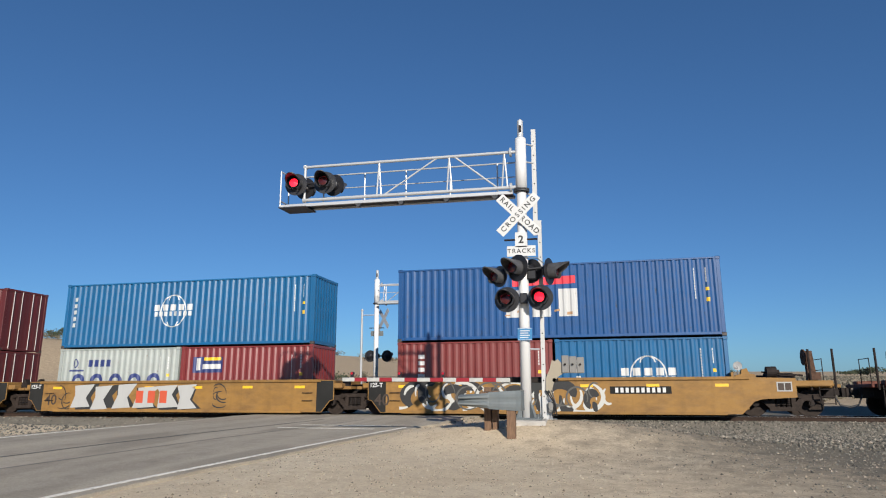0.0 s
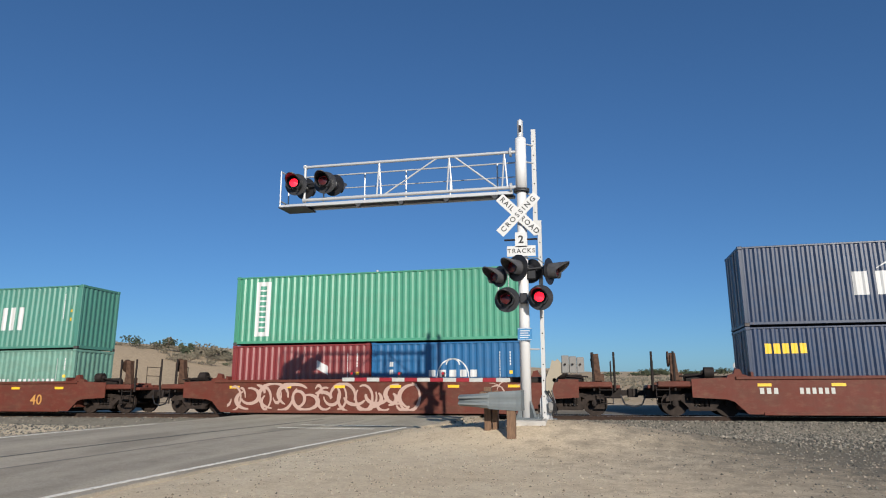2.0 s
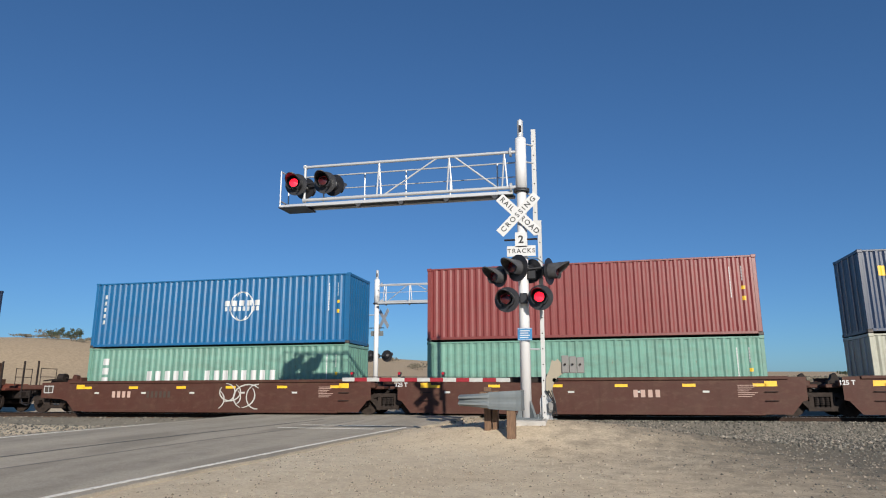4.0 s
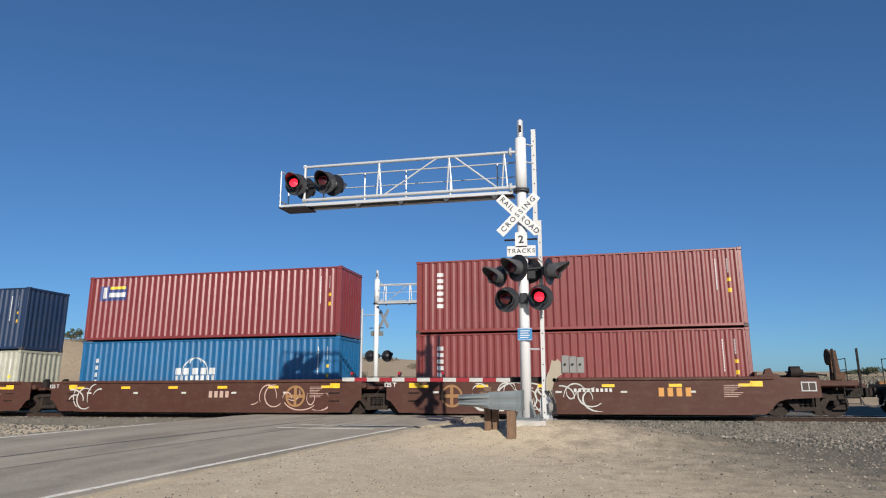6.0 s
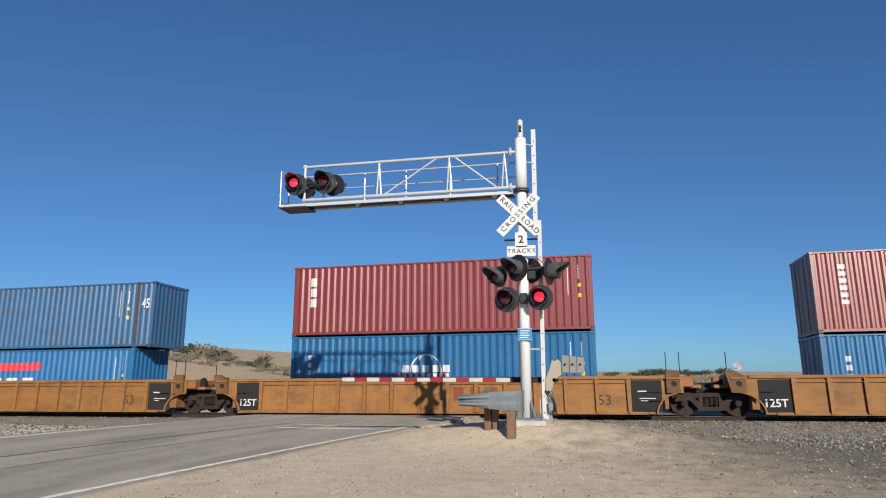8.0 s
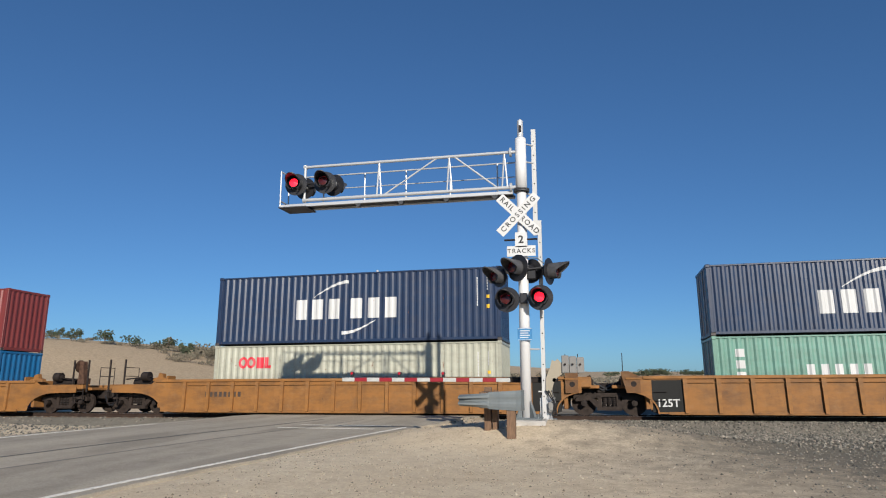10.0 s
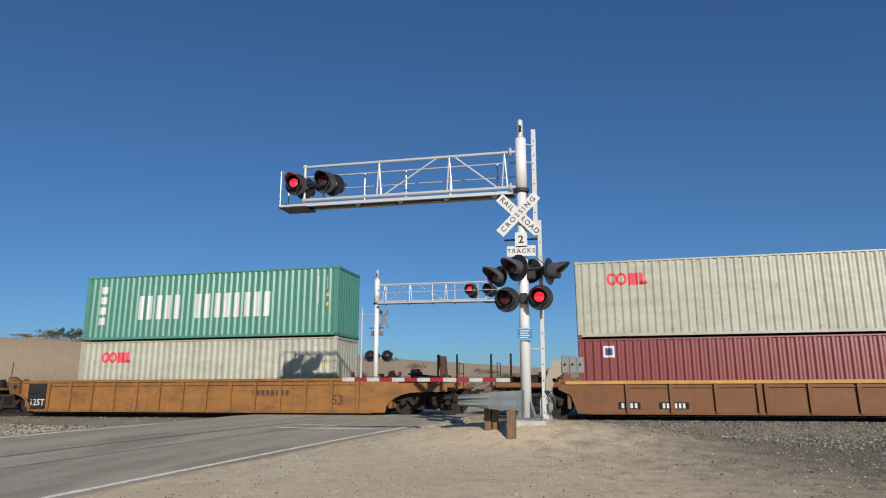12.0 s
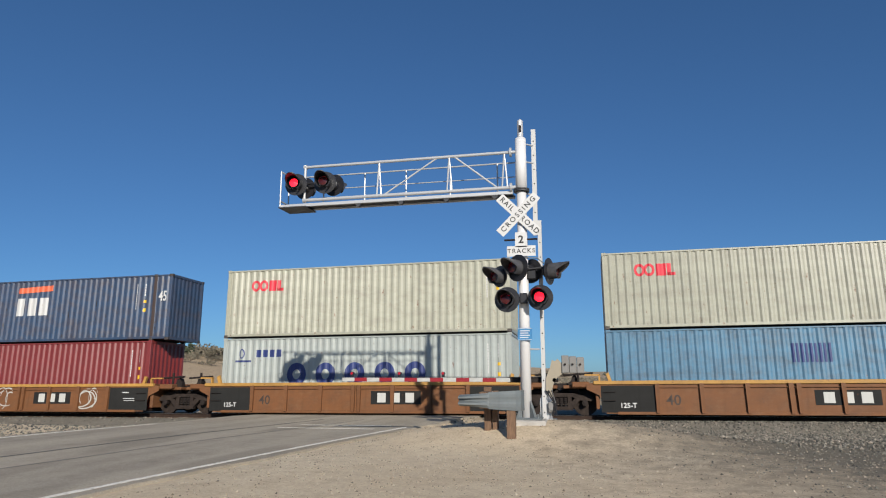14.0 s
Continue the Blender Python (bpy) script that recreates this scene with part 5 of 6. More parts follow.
def crossbuck(mast, x, y, z, face):
    """Two crossed white blades, lettered on the side that face (-1: towards -y) names."""
    for tilt, words, dy in ((45, (("RAIL", -0.37), ("ROAD", 0.37)), 0.0), (-45, (("CROSSING", 0.0),), 0.014 * face)):
        blade = put("blade", cached(("blade",), lambda: bbox(-0.63, 0.63, -0.004, 0.004, -0.118, 0.118, 0.003)), M_SIGN if face < 0 else M_ALU, mast, "white reflective crossbuck blade" if face < 0 else "bare grey back of a crossbuck blade", loc=(x, y + dy, z), rot=(0, tilt, 0 if face < 0 else 138))
        for word, u in words:
            put("lettering", cached(("lettering", word), lambda: text_bm(word, 0.175, 0.002, 0.002, 1.42 if len(word) > 4 else 1.22)), M_INK, blade, "black capital letters", loc=(u, -0.007, 0))


def cantilever(x0, y0, z0, ztop, lo, hi, x1, s, face):
    """A cantilever signal: mast at (x0, y0), arm to x1 with chords at heights lo and hi; s: side of the walkway in y; face: -1 towards -y."""
    c = thing("cantilever_signal", "white aluminium cantilever crossing signal with red flashing lights" if face < 0 else "distant white cantilever crossing signal beyond the tracks", "crossing signal", "crossing signals")
    d = 1 if x1 > x0 else -1
    put("mast", mesh_of("mast", rod(rod(bmesh.new(), (x0, y0, z0 + 0.03), (x0, y0, lo - 0.1), 0.122, 0.116, 28), (x0, y0, lo - 0.1), (x0, y0, ztop - 0.50), 0.138, 0.132, 28), True), M_MAST, c, "white painted mast")
    part("mast_collar", rod(rod(bmesh.new(), (x0, y0, lo - 0.13), (x0, y0, lo - 0.10), 0.19, seg=24), (x0, y0, lo - 0.09), (x0, y0, lo - 0.06), 0.19, seg=24), M_DARKGRATE, c)
    part("mast_cap", rod(rod(rod(bmesh.new(), (x0, y0, ztop - 0.50), (x0, y0, ztop - 0.46), 0.10, 0.085, 16), (x0, y0, ztop - 0.46), (x0, y0, ztop - 0.05), 0.072, seg=16), (x0, y0, ztop - 0.05), (x0, y0, ztop), 0.072, 0.03, 16), M_ALU, c)
    part("cap_slot", bbox(x0 - 0.03, x0 + 0.035, y0 - 0.076, y0 - 0.06, ztop - 0.36, ztop - 0.17, 0.006), M_STEEL, c, "dark slot in the cap")
    part("base_plate", bbox(x0 - 0.36, x0 + 0.36, y0 - 0.36, y0 + 0.36, z0, z0 + 0.035, 0.006), M_GALV, c)
    for a in (-0.28, 0.28):
        for b in (-0.28, 0.28):
            part("anchor_bolt", rod(rod(bmesh.new(), (x0 + a, y0 + b, z0 - 0.1), (x0 + a, y0 + b, z0 + 0.13), 0.018, seg=8), (x0 + a, y0 + b, z0 + 0.035), (x0 + a, y0 + b, z0 + 0.07), 0.035, seg=6), M_GALV, c)
    for a in (0, 90, 180, 270):
        q = radians(a + 45)
        g = prism(bmesh.new(), [(0.13, 0.035), (0.3, 0.035), (0.14, 0.4)], "y", -0.008, 0.008)
        bmesh.ops.transform(g, matrix=Matrix.Translation((x0, y0, z0)) @ Matrix.Rotation(q, 4, "Z"), verts=g.verts[:])
        part("gusset", g, M_GALV, c)
    xm = x0 + d * 0.22
    # front truss
    for z, nm, r in ((lo, "lower_chord", 0.044), (hi, "upper_chord", 0.038)):
        part(nm, rod(bmesh.new(), (x0 + d * 0.1, y0, z), (x1 - d * 0.0, y0, z), r, seg=14), M_ALU, c, smooth=False)
        part("chord_flange", rod(bmesh.new(), (xm, y0, z), (xm + d * 0.05, y0, z), 0.11, seg=16), M_ALU, c)
        part("end_cap", rod(bmesh.new(), (x1, y0, z), (x1 + d * 0.07, y0, z), 0.065, seg=12), M_ALU, c)
    span = abs(x1 - x0)
    for f in (0.072, 0.318, 0.645):
        x = x0 + d * span * f
        part("truss_post", rod(bmesh.new(), (x, y0, hi), (x + 0.07, y0, lo), 0.022, seg=8), M_ALU, c)
        part("truss_post", rod(bmesh.new(), (x, y0, hi), (x - 0.07, y0 + s * 0.05, lo), 0.022, seg=8), M_ALU, c)
    part("truss_diagonal", rod(bmesh.new(), (x0 + d * span * 0.10, y0, lo), (x0 + d * span * 0.297, y0, hi), 0.022, seg=8), M_ALU, c)
    part("truss_diagonal", rod(bmesh.new(), (x0 + d * span * 0.624, y0, lo), (x0 + d * span * 0.37, y0, hi), 0.022, seg=8), M_ALU, c)
    # walkway with its handrail
    ya, yb = sorted((y0 + s * 0.03, y0 + s * 0.46))
    xe = x1 + d * 0.72
    for y in (ya, yb):
        part("walkway_beam", bbox(min(x0 + d * 0.2, xe), max(x0 + d * 0.2, xe), y - 0.03, y + 0.03, lo - 0.16, lo - 0.08, 0.006), M_ALU, c)
    n = int(abs(xe - x0 - d * 0.2) / 0.055)
    plank = mesh_of("grating_bar", bbox(-0.021, 0.021, ya + 0.03, yb - 0.03, lo - 0.12, lo - 0.09))
    for i in range(n):
        put("grating_bar", plank, M_DARKGRATE, c, loc=(x0 + d * (0.25 + 0.055 * i), 0, 0))
    hy = y0 + s * 0.46
    for z, r in ((hi - 0.12, 0.02), (lo + 0.40, 0.014)):
        part("handrail", rod(bmesh.new(), (x0 + d * 0.2, hy, z), (xe, hy, z), r, seg=8), M_ALU, c)
    for x in (x0 + d * 0.64, x0 + d * 1.85, x0 + d * 3.02, x0 + d * 4.15, x0 + d * 5.3, xe):
        part("handrail_post", rod(bmesh.new(), (x, hy, lo - 0.15), (x, hy, hi - 0.12), 0.02, seg=8), M_ALU, c)
    for z in (hi - 0.07, lo + 0.02):
        part("end_rail", rod(bmesh.new(), (xe, y0, z), (xe, hy, z), 0.02, seg=8), M_ALU, c)
    part("handrail_post", rod(bmesh.new(), (xe, y0, lo - 0.12), (xe, y0, hi - 0.07), 0.02, seg=8), M_ALU, c)
    for o in (0.64, 1.85, 3.02, 4.15):
        part("walkway_bracket", prism(bmesh.new(), [(x0 + d * o - 0.10, lo - 0.16), (x0 + d * o + 0.08, lo - 0.16), (x0 + d * o + 0.02, lo - 0.25), (x0 + d * o - 0.03, lo - 0.25)], "y", ya - 0.02, ya + 0.06), M_DARKGRATE, c)
    part("end_platform", bbox(min(xe, x1 - d * 0.05), max(xe, x1 - d * 0.05), min(ya, hy) - 0.12, max(yb, hy) + 0.12, lo - 0.19, lo - 0.165), M_DARKGRATE, c, "dark end platform")
    # lights at the end of the arm, one pair each way
    part("light_post", rod(bmesh.new(), (x1 + d * 0.03, y0 - 0.02, lo), (x1 + d * 0.03, y0 - 0.02, hi + 0.05), 0.035, seg=10), M_ALU, c)
    part("light_crossarm", rod(bmesh.new(), (x1 - 0.45, y0, (lo + hi) / 2), (x1 + 0.45, y0, (lo + hi) / 2), 0.03, seg=10), M_BLACK, c)
    zl = (lo + hi) / 2 - 0.06
    xl, xr = x1 + (-0.20 if d < 0 else -0.72), x1 + (0.60 if d < 0 else 0.18)
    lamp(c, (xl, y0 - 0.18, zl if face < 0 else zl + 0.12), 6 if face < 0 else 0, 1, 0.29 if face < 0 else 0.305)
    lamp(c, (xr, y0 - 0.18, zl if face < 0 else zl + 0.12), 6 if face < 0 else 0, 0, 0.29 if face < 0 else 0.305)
    lamp(c, (xl + 0.08, y0 + 0.2, zl - 0.01), 172)
    lamp(c, (xr + 0.09, y0 + 0.2, zl + 0.03), 172)
    # signs and lights on the mast
    f = y0 + face * 0.17
    crossbuck(c, x0 - 0.07 if face < 0 else x0 + 0.33, f, lo - (0.72 if face < 0 else 0.86), face)
    part("sign_bracket", rod(bmesh.new(), (x0 - 0.42, f - face * 0.04, lo - 1.32), (x0 + 0.36, f - face * 0.04, lo - 1.32), 0.022, seg=8), M_STEEL, c)
    plate = part("count_plate", bbox(-0.14, 0.14, -0.004, 0.004, -0.18, 0.18, 0.003), M_SIGN if face < 0 else M_GALV, c, "white plate with a black figure" if face < 0 else "bare grey back of a sign plate")
    plate.matrix_basis = pose(x0 - 0.02, f, lo - 1.33, 0, 0, 0 if face < 0 else 180)
    part("lettering", text_bm("2", 0.25, 0.002, 0.006), M_INK, plate, "black figure").location = (0, -0.007, 0)
    plate = part("tracks_plate", bbox(-0.335, 0.335, -0.004, 0.004, -0.125, 0.125, 0.003), M_SIGN if face < 0 else M_GALV, c, "white plate with black capitals" if face < 0 else "bare grey back of a sign plate")
    plate.matrix_basis = pose(x0 - 0.02, f, lo - 1.60, 0, 0, 0 if face < 0 else 180)
    part("lettering", text_bm("TRACKS", 0.145, 0.002, 0.0015, 1.3), M_INK, plate, "black capital letters").location = (0, -0.007, 0)
    zl = lo - 2.72
    part("light_crossarm", rod(bmesh.new(), (x0 - 0.5, y0 + face * 0.19, zl), (x0 + 0.5, y0 + face * 0.19, zl), 0.035, seg=10), M_BLACK, c)
    part("junction_box", bbox(x0 - 0.07, x0 + 0.11, y0 + face * 0.22 - 0.07, y0 + face * 0.22 + 0.07, zl - 0.12, zl + 0.12, 0.02), M_BLACK, c)
    turn = 0 if face < 0 else 180
    if face < 0:
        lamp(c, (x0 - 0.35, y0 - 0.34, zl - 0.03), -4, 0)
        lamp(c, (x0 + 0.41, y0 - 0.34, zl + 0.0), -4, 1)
        # upper group, turned towards the side road
        part("light_crossarm", rod(bmesh.new(), (x0 - 0.75, y0 - 0.2, zl + 0.65), (x0 + 0.6, y0 - 0.12, zl + 0.72), 0.032, seg=10), M_BLACK, c)
        part("junction_box", bbox(x0 + 0.10, x0 + 0.30, y0 - 0.12, y0 + 0.02, zl + 0.46, zl + 0.70, 0.02), M_BLACK, c)
        lamp(c, (x0 - 0.09, y0 - 0.36, zl + 0.69), -36, None, 0.31)
        lamp(c, (x0 - 0.54, y0 - 0.12, zl + 0.54), -40, None, 0.25)
        lamp(c, (x0 + 0.62, y0 - 0.22, zl + 0.61), 72, None, 0.31)
        lamp(c, (x0 + 0.18, y0 + 0.12, zl + 0.68), 150)
        part("conduit", rod(rod(bmesh.new(), (x0 - 0.1, y0 - 0.24, zl + 0.95), (x0 + 0.35, y0 - 0.24, zl + 0.93), 0.014, seg=6), (x0 + 0.35, y0 - 0.24, zl + 0.93), (x0 + 0.5, y0 - 0.24, zl + 0.8), 0.014, seg=6), M_GALV, c)
        sign = part("blue_notice", bbox(-0.165, 0.165, -0.004, 0.004, -0.14, 0.14, 0.003), M_BLUESIGN, c, "small blue notice with unreadable white lines")
        sign.matrix_basis = pose(x0 + 0.02, y0 - 0.16, 2.38)
        for k in range(4):
            part("notice_line", bbox(-0.11, 0.11 - 0.03 * (k % 2), -0.007, -0.004, 0.065 - 0.05 * k, 0.085 - 0.05 * k), M_SIGN, sign)
        part("notice_border", box(box(bmesh.new(), -0.155, 0.155, -0.006, -0.004, 0.122, 0.13), -0.155, 0.155, -0.006, -0.004, -0.13, -0.122), M_SIGN, sign)
    else:
        lamp(c, (x0 - 0.40, y0 + 0.3, zl), 180)
        lamp(c, (x0 + 0.48, y0 + 0.3, zl), 172)
    return c


cantilever(-1.585, 15.2, 0.49, 7.62, 5.91, 6.80, -7.18, 1, -1)
cantilever(-10.745, 31.5, 0.325, 6.65, 5.02, 5.88, -5.16, -1, 1)


def concrete_footing(x, y, w, z0, z1):
    tagged(structure("footing", bbox(x - w, x + w, y - w, y + w, z0, z1, 0.03), M_CONCRETE, "rough grey concrete footing under a signal mast"), category="footing")


concrete_footing(-1.585, 15.2, 0.46, 0.0, 0.488)
concrete_footing(-10.745, 31.5, 0.45, -0.9, 0.323)


def channel_post():
    """Two perforated white channels, one bolted on the other, beside the mast."""
    c = thing("channel_post", "tall white perforated steel channel post beside the mast", "post")
    for nm, x, y, z0, z1, w in (("upper_channel", -1.29, 15.42, 4.75, 7.42, 0.048), ("lower_channel", -1.20, 15.46, 0.42, 5.12, 0.040)):
        bm = box(bmesh.new(), x - w, x + w, y - 0.012, y + 0.012, z0, z1)
        box(bm, x - w - 0.006, x - w + 0.006, y - 0.01, y + 0.07, z0, z1)
        box(bm, x + w - 0.006, x + w + 0.006, y - 0.01, y + 0.07, z0, z1)
        ch = part(nm, bm, M_WHITE, c)
        hole = MESHES.setdefault(("hole",), mesh_of("hole", rod(bmesh.new(), (0, -0.016, 0), (0, -0.0125, 0), 0.016, seg=8)))
        for i in range(int((z1 - z0) / 0.36)):
            put("hole", hole, M_STEEL, ch, loc=(x, y, z0 + 0.2 + 0.36 * i))
    for z in (7.0, 6.55, 5.75, 5.0, 2.05):
        part("bracket", rod(bmesh.new(), (-1.5, 15.25, z), (-1.28, 15.44, z), 0.02, seg=8), M_ALU, c)


channel_post()


def crossing_gate():
    """The lowered gate: striped arm, drive housing, counterweights."""
    c = thing("crossing_gate", "lowered crossing gate with red and white striped arm", "crossing gate")
    y, z = 15.72, 1.345
    part("stand", prism(bmesh.new(), [(-1.30, 0.46), (-1.02, 0.46), (-1.04, 0.95), (-1.12, 1.02), (-1.26, 1.02), (-1.30, 0.9)], "y", y - 0.2, y - 0.12), M_ALU, c, "grey-white gate stand")
    part("stand_foot", bbox(-1.42, -0.95, y - 0.35, y + 0.3, 0.2, 0.46, 0.01), M_GALV, c)
    part("drive_housing", bbox(-1.27, -1.04, y - 0.02, y + 0.36, 0.46, 1.48, 0.06), M_TANMETAL, c, "dusty tan gate drive housing")
    part("shaft", rod(bmesh.new(), (-0.95, y - 0.3, z), (-0.95, y + 0.4, z), 0.05, seg=12), M_STEEL, c)
    arm = bmesh.new()
    bow = [(-1.16, z - 0.24), (-1.15, z + 0.05), (-1.06, z + 0.24), (-1.00, z + 0.46), (-0.93, z + 0.43), (-0.87, z + 0.48), (-0.80, z + 0.40), (-0.60, z + 0.36), (-0.60, z + 0.18), (-0.76, z + 0.15), (-0.88, z + 0.07), (-0.97, z - 0.06), (-1.02, z - 0.24)]
    prism(arm, bow, "y", y - 0.30, y - 0.22)
    part("counterweight_arm", arm, M_TANMETAL, c, "curved tan support arm")
    for k in range(3):
        part("counterweight", bbox(-0.78 + 0.17 * k, -0.615 + 0.17 * k, y - 0.34, y - 0.27 + 0.02 * k, z + 0.16, z + 0.56 - 0.02 * k, 0.015), M_GREYMETAL, c, "grey cast counterweight plate")
        part("weight_bolt", rod(bmesh.new(), (-0.70 + 0.17 * k, y - 0.38, z + 0.36), (-0.70 + 0.17 * k, y - 0.3, z + 0.36), 0.025, seg=6), M_STEEL, c)
    for k in range(3):
        p, q = Vector((-1.16 + 0.07 * k, y - 0.32, 1.12)), Vector((-1.02 + 0.05 * k, y - 0.34, 0.55))
        m = (p + q) / 2 + Vector((0.13 - 0.05 * k, -0.05, 0))
        part("cable", rod(rod(bmesh.new(), p, m, 0.014, seg=6), m, q, 0.014, seg=6), M_BLACK, c, "black cable by the gate stand")
    part("gear_box", rod(bbox(-1.12, -0.94, y - 0.34, y - 0.22, 0.62, 0.86, 0.03), (-1.03, y - 0.36, 0.74), (-1.03, y - 0.2, 0.74), 0.07, seg=12), M_GREYMETAL, c)
    part("arm_bracket", bbox(-2.06, -0.95, y - 0.05, y + 0.03, z - 0.06, z + 0.06, 0.01), M_STEEL, c, "dark arm bracket")
    bits = MESHES.setdefault(("gate_stripe",), mesh_of("stripe", bbox(-0.161, 0.161, -0.02, 0.02, -0.047, 0.047, 0.006)))
    tip = -6.2
    for i in range(13):
        put("stripe", bits, M_ARMWHITE if i % 2 == 0 else M_RED, c, "white arm section" if i % 2 == 0 else "red arm section", loc=(tip + 0.161 + 0.3225 * i, y - 0.08, z))
    part("arm_spine", bbox(tip + 0.02, -2.0, y - 0.055, y - 0.02, z - 0.045, z + 0.045), M_ALU, c)
    for x in (-5.95, -4.72, -3.62):
        b = part("arm_light", rod(bbox(x - 0.035, x + 0.035, y - 0.1, y - 0.03, z + 0.06, z + 0.12, 0.008), (x, y - 0.1, z + 0.15), (x, y + 0.0, z + 0.15), 0.04, seg=14), M_BLACK, c, "small red arm light")
        part("arm_lens", rod(bmesh.new(), (x, y - 0.112, z + 0.15), (x, y - 0.1, z + 0.15), 0.032, seg=14), M_REDGLOW2, b, "glowing red lens")
    part("cable", rod(bmesh.new(), (-5.7, y - 0.045, z + 0.065), (-1.0, y - 0.045, z + 0.065), 0.008, seg=6), M_BLACK, c)


M_TANMETAL = paint("dusty_tan_metal", (0.27, 0.235, 0.175), 0.6, 0.4)
M_GREYMETAL = paint("grey_cast_metal", (0.19, 0.185, 0.175), 0.6, 0.3)
M_REDGLOW2 = plain("dim_lit_red_lens", (0.35, 0.008, 0.022), 0.3, 0, 0.0, 6, 0.15)
crossing_gate()


def guard_rail():
    """A short W-beam on timber posts round the mast."""
    c = thing("guard_rail", "galvanised W-beam guard rail on weathered timber posts", "guard rail")
    y0, zc = 13.88, 0.945
    prof = [(0.0, -0.19), (0.02, -0.165), (0.065, -0.125), (0.065, -0.07), (0.015, -0.025), (0.015, 0.025), (0.065, 0.07), (0.065, 0.125), (0.02, 0.165), (0.0, 0.19)]
    path = [(-2.86, 0.60), (-2.72, 0.64), (-2.48, 0.72), (-2.26, 0.80), (-2.22, 0.92), (-2.0, 0.98), (-1.66, 1.08), (-1.57, 1.10), (-1.52, 1.10)]
    bm = bmesh.new()
    rows = []
    for x, k in path:
        back = 0.0 if x < -1.70 else (0.03 if x < -1.6 else 0.12 if x < -1.54 else 0.32)
        flat = 3.0 - 2.4 * smooth01(-2.86, -2.26, x) if x < -2.24 else 0.18
        loop = [(d, h) for d, h in prof] + [(d - 0.012, h) for d, h in prof[::-1]]
        rows.append([bm.verts.new((x, y0 - d * flat * (0.4 + 0.6 * k) + back, zc + h * k)) for d, h in loop])
    for p, q in zip(rows, rows[1:]):
        n = len(p)
        for k in range(n):
            bm.faces.new((p[k], q[k], q[(k + 1) % n], p[(k + 1) % n]))
    bm.faces.new(rows[0])
    bm.faces.new(rows[-1][::-1])
    bmesh.ops.recalc_face_normals(bm, faces=bm.faces[:])
    part("beam", bm, M_GALV, c, "grey galvanised W-beam with a fishtail end")
    for x, y, w, up in ((-1.78, 14.02, 0.09, 0.12), (-2.36, 14.58, 0.075, 0.26), (-2.20, 14.62, 0.06, 0.18)):
        g = land_z(x, y)
        part("post", bbox(x - w, x + w, y - 0.1, y + 0.1, g - 0.35, zc + up, 0.012), M_WOOD, c, "weathered timber post")
    part("block", bbox(-2.44, -2.28, 13.90, 14.46, 0.78, 1.12, 0.012), M_WOOD, c)
    part("splice_bolt", rod(bmesh.new(), (-2.32, y0 - 0.02, zc), (-2.32, y0 + 0.05, zc), 0.02, seg=8), M_GALV, c)


guard_rail()


# ---- far plants and small things ----
def plant(name, x, y, h, w, leafmat, seed, label, count=170, stem=0.25):
    """Short trunk with limbs under a ragged crown of many small leaf clumps."""
    rng = random.Random(seed)
    z = land_z(x, y)
    c = thing(name, label, "tree" if name == "tree" else "shrub", "far plants", Matrix.Translation((x, y, z - 0.05)))
    bm = rod(bmesh.new(), (0, 0, 0), (0, 0, h * stem + 0.2 * h), 0.035 * h, 0.02 * h, 7)
    tips = []
    for k in range(6):
        a = rng.uniform(0, 6.28)
        t = Vector((math.cos(a) * w * rng.uniform(0.2, 0.45), math.sin(a) * w * 0.3, h * (rng.uniform(0.5, 0.85) if name == "tree" else rng.uniform(0.25, 0.8))))
        rod(bm, (0, 0, h * stem), t, 0.02 * h, 0.008 * h, 5)
        tips.append(t)
    part("trunk", bm, M_TRUNK, c)
    bm = bmesh.new()
    for i in range(count):
        t = rng.choice(tips)
        p = t + Vector((rng.gauss(0, 0.16 * w), rng.gauss(0, 0.13 * w), rng.gauss(0, 0.13 * h)))
        p.z = max(0.12 * h, min(h, p.z))
        s = rng.uniform(0.05, 0.12) * max(h, w * 0.5)
        q = Euler((rng.uniform(0, 6), rng.uniform(0, 6), rng.uniform(0, 6))).to_matrix()
        v = [bm.verts.new(p + q @ Vector(u) * s) for u in ((1, 0, 0.1), (-0.5, 0.8, 0), (-0.5, -0.8, 0), (0.1, 0.1, 0.9))]
        for f in ((0, 1, 2), (0, 3, 1), (1, 3, 2), (2, 3, 0)):
            bm.faces.new([v[j] for j in f])
    part("crown", bm, leafmat, c)


def at_angle(px_deg, y):
    """A place y metres off whose bearing is px_deg to the left of the tracks' normal."""
    return -math.tan(radians(px_deg)) * y


rng = random.Random(3)
for deg, n, spread in ((42.3, 7, 2.2), (37.0, 4, 1.6), (33.6, 4, 1.4), (31.5, 3, 1.2), (28.6, 3, 1.2)):
    for i in range(n):
        y = 112 + rng.uniform(-3, 6)
        plant("shrub", at_angle(deg + rng.uniform(-spread, spread), y), y, rng.uniform(1.2, 2.8), rng.uniform(2.0, 4.2), M_SCRUB if rng.random() < 0.6 else M_LEAF, rng.random(), "dry grey-green desert shrub on the sandy hill", 190)
for i in range(22):
    y = 111 + rng.uniform(-4, 6)
    plant("shrub", at_angle(46 - 0.8 * i + rng.uniform(-0.4, 0.4), y), y, rng.uniform(0.5, 1.0), rng.uniform(2.0, 3.6), M_SCRUB, rng.random(), "low dry desert scrub along the hill's crest", 130)
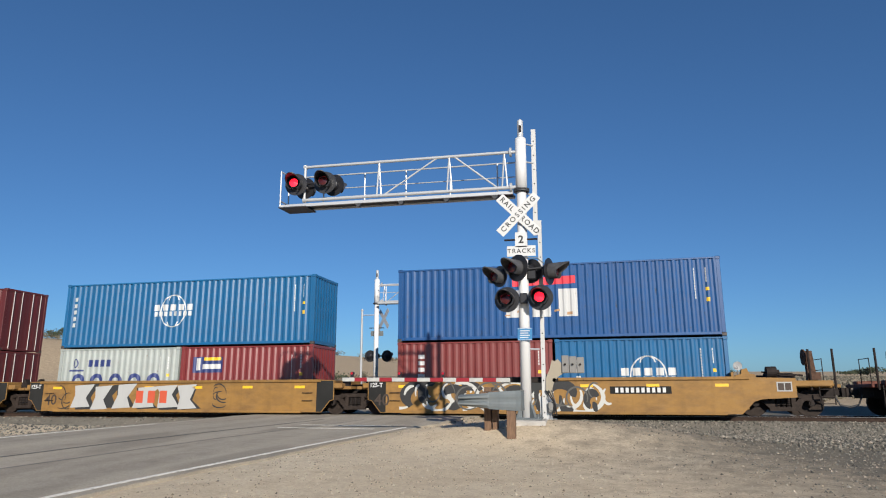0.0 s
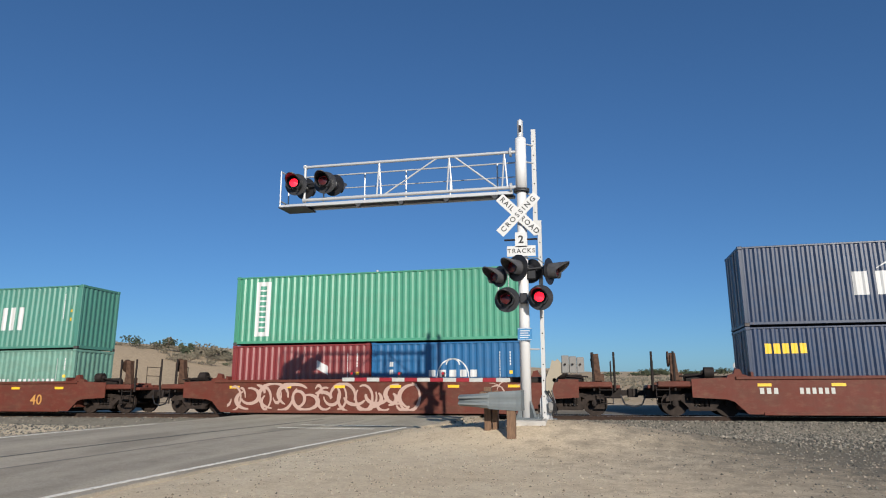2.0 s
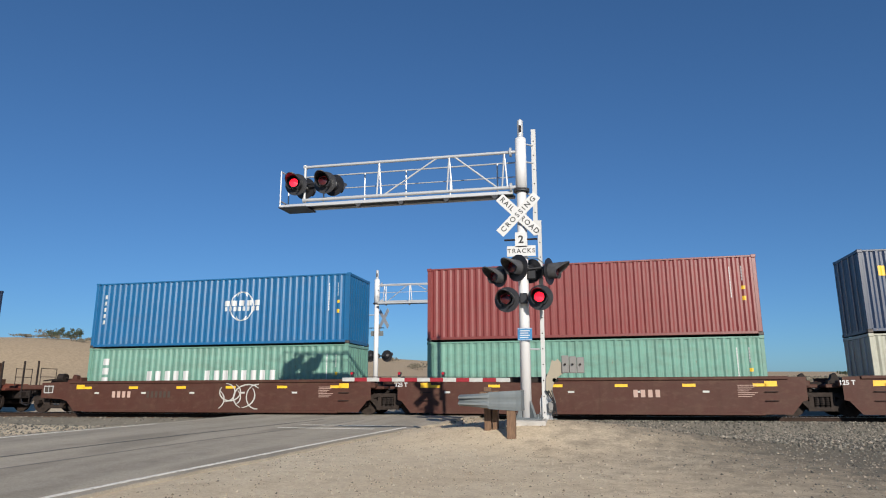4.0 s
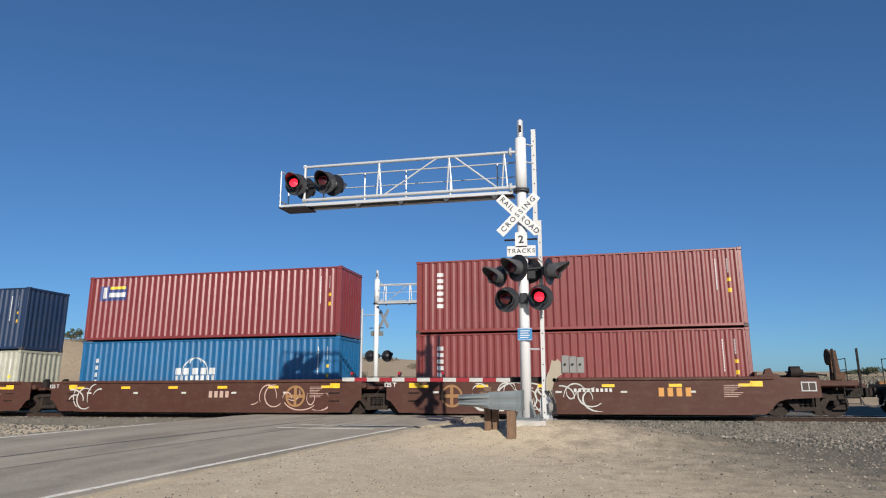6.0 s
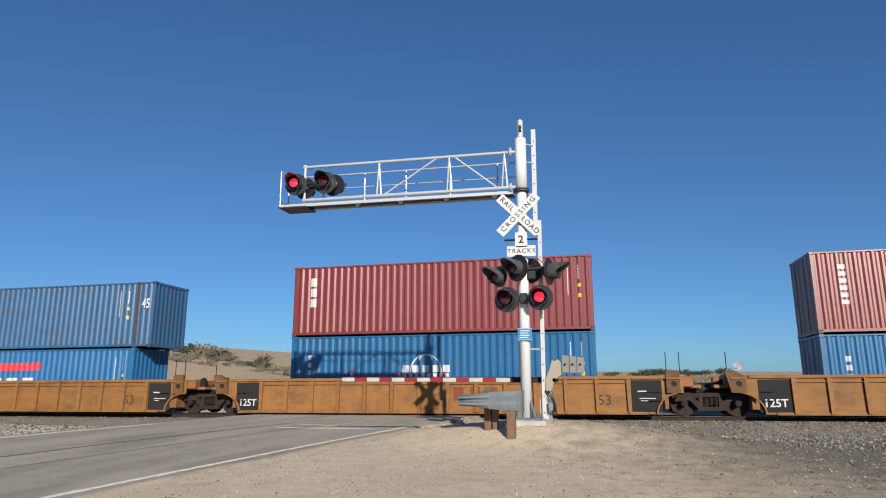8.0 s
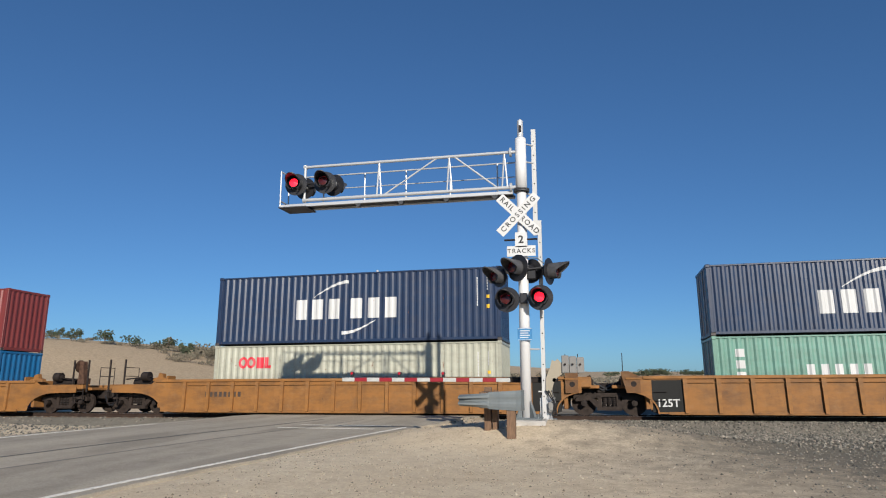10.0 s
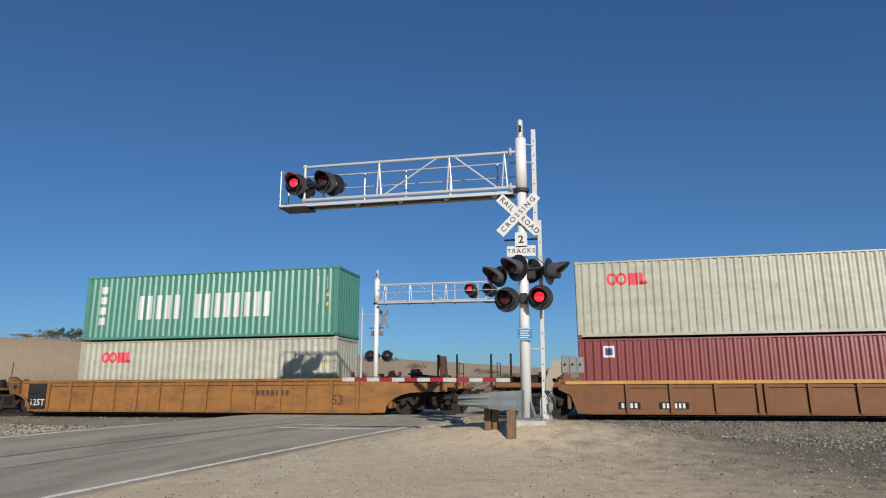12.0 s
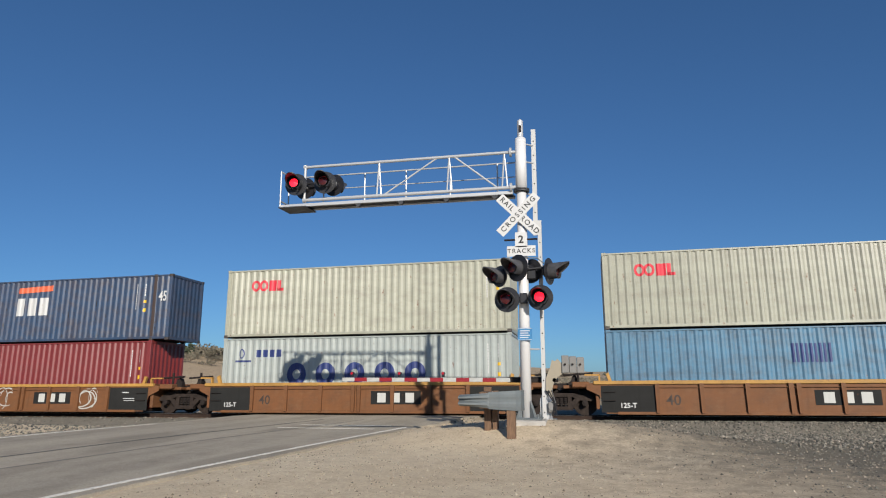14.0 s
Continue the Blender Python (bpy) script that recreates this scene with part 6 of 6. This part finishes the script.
for i in range(46):
    y = 108 + rng.uniform(-8, 9)
    tall = rng.random() < 0.3
    plant("shrub", at_angle(35.5 - 0.36 * i + rng.uniform(-0.5, 0.5), y), y, rng.uniform(1.1, 1.8) if tall else rng.uniform(0.5, 1.0), rng.uniform(1.6, 3.2), M_LEAF if rng.random() < 0.25 else M_SCRUB, rng.random(), "dry grey-green desert shrub on the sandy hill", 120)
for deg, n, spread in ((-7.6, 9, 3.2), (-19.5, 5, 1.4), (6.5, 9, 4.0), (20.0, 6, 5.0), (-2.5, 3, 1.5)):
    for i in range(n):
        y = 230 + rng.uniform(-25, 40)
        h = rng.uniform(1.4, 3.0) if deg < 0 else rng.uniform(1.5, 3.0)
        plant("tree" if deg < 0 else "shrub", at_angle(deg + rng.uniform(-spread, spread), y), y, h, rng.uniform(4, 7), M_LEAF if deg < 0 else M_SCRUB, rng.random(), "dark distant tree on the flat horizon" if deg < 0 else "dry distant desert shrub", 260 if deg < 0 else 150)


def scrub(rng2):
    while True:
        y = 46 + 150 * rng2.random()
        x = -28 + 110 * rng2.random()
        if x > -0.9 * y or rng2.random() < 0.3:
            return (x, y, land_z(x, y) + 0.12)


stones("dry_scrub", 6000, scrub, (0.12, 0.42), "low dry desert scrub in tufts", M_SCRUB)


def dish():
    c = thing("dish_antenna", "round white dish antenna on a grey pole", "dish antenna")
    x, y, z = 11.56, 60.0, 1.98
    bm = bmesh.new()
    rings = []
    for r in (0.0, 0.12, 0.24, 0.32, 0.37):
        rings.append([bm.verts.new((x + r * math.cos(k * math.tau / 20), y - 0.35 * r * r, z + r * math.sin(k * math.tau / 20))) for k in range(20)] if r else [bm.verts.new((x, y, z))])
    for a, b in zip(rings, rings[1:]):
        for k in range(20):
            bm.faces.new((a[0], b[k], b[(k + 1) % 20]) if len(a) == 1 else (a[k], b[k], b[(k + 1) % 20], a[(k + 1) % 20]))
    bmesh.ops.solidify(bm, geom=bm.faces[:], thickness=0.03)
    part("reflector", bm, M_SIGN, c, "white dish")
    part("feed", rod(bmesh.new(), (x, y - 0.05, z - 0.2), (x - 0.15, y - 0.45, z + 0.02), 0.03, seg=8), M_SIGN, c)
    part("pole", rod(bmesh.new(), (x, y + 0.12, land_z(x, y) - 0.2), (x, y + 0.12, z), 0.06, seg=10), M_GALV, c)


dish()


def steel_pole():
    x, y = -11.52, 31.5
    c = thing("pole", "thin galvanised pole beyond the tracks", "pole")
    part("shaft", rod(bmesh.new(), (x, y, land_z(x, y) - 0.3), (x, y, 4.57), 0.062, 0.054, 12), M_ALU, c)
    part("cap", rod(bmesh.new(), (x, y, 4.57), (x, y, 4.67), 0.075, 0.035, 12), M_ALU, c)
    part("bracket", rod(bmesh.new(), (x, y, 4.35), (-10.8, y, 4.35), 0.025, seg=8), M_ALU, c)


steel_pole()

# ---- what moves ----
def gone(t):
    """How far the train has run by t seconds."""
    return 23.61 * t - 0.0235 * t * t


def motions():
    times = [0.0, 2.0, 4.0, 6.0, 8.0, 10.0, 12.0, 14.0]
    for ob, m in RIDERS:
        walk(ob, [(t, TRACK @ Matrix.Translation((-gone(t), 0, 0)) @ m) for t in times])
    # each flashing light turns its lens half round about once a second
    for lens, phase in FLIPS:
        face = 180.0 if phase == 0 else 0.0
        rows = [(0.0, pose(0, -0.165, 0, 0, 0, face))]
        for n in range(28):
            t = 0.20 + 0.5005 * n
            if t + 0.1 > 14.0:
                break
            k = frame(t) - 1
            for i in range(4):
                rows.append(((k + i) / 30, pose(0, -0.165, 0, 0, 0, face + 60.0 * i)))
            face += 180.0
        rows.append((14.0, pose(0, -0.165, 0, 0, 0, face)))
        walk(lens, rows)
    spin = [(i / 30, -88.0 * i) for i in range(421)]
    for w, u in WHEELS:
        walk(w, [(t, pose(u, 0, 0.46, 0, a, 0)) for t, a in spin])


motions()
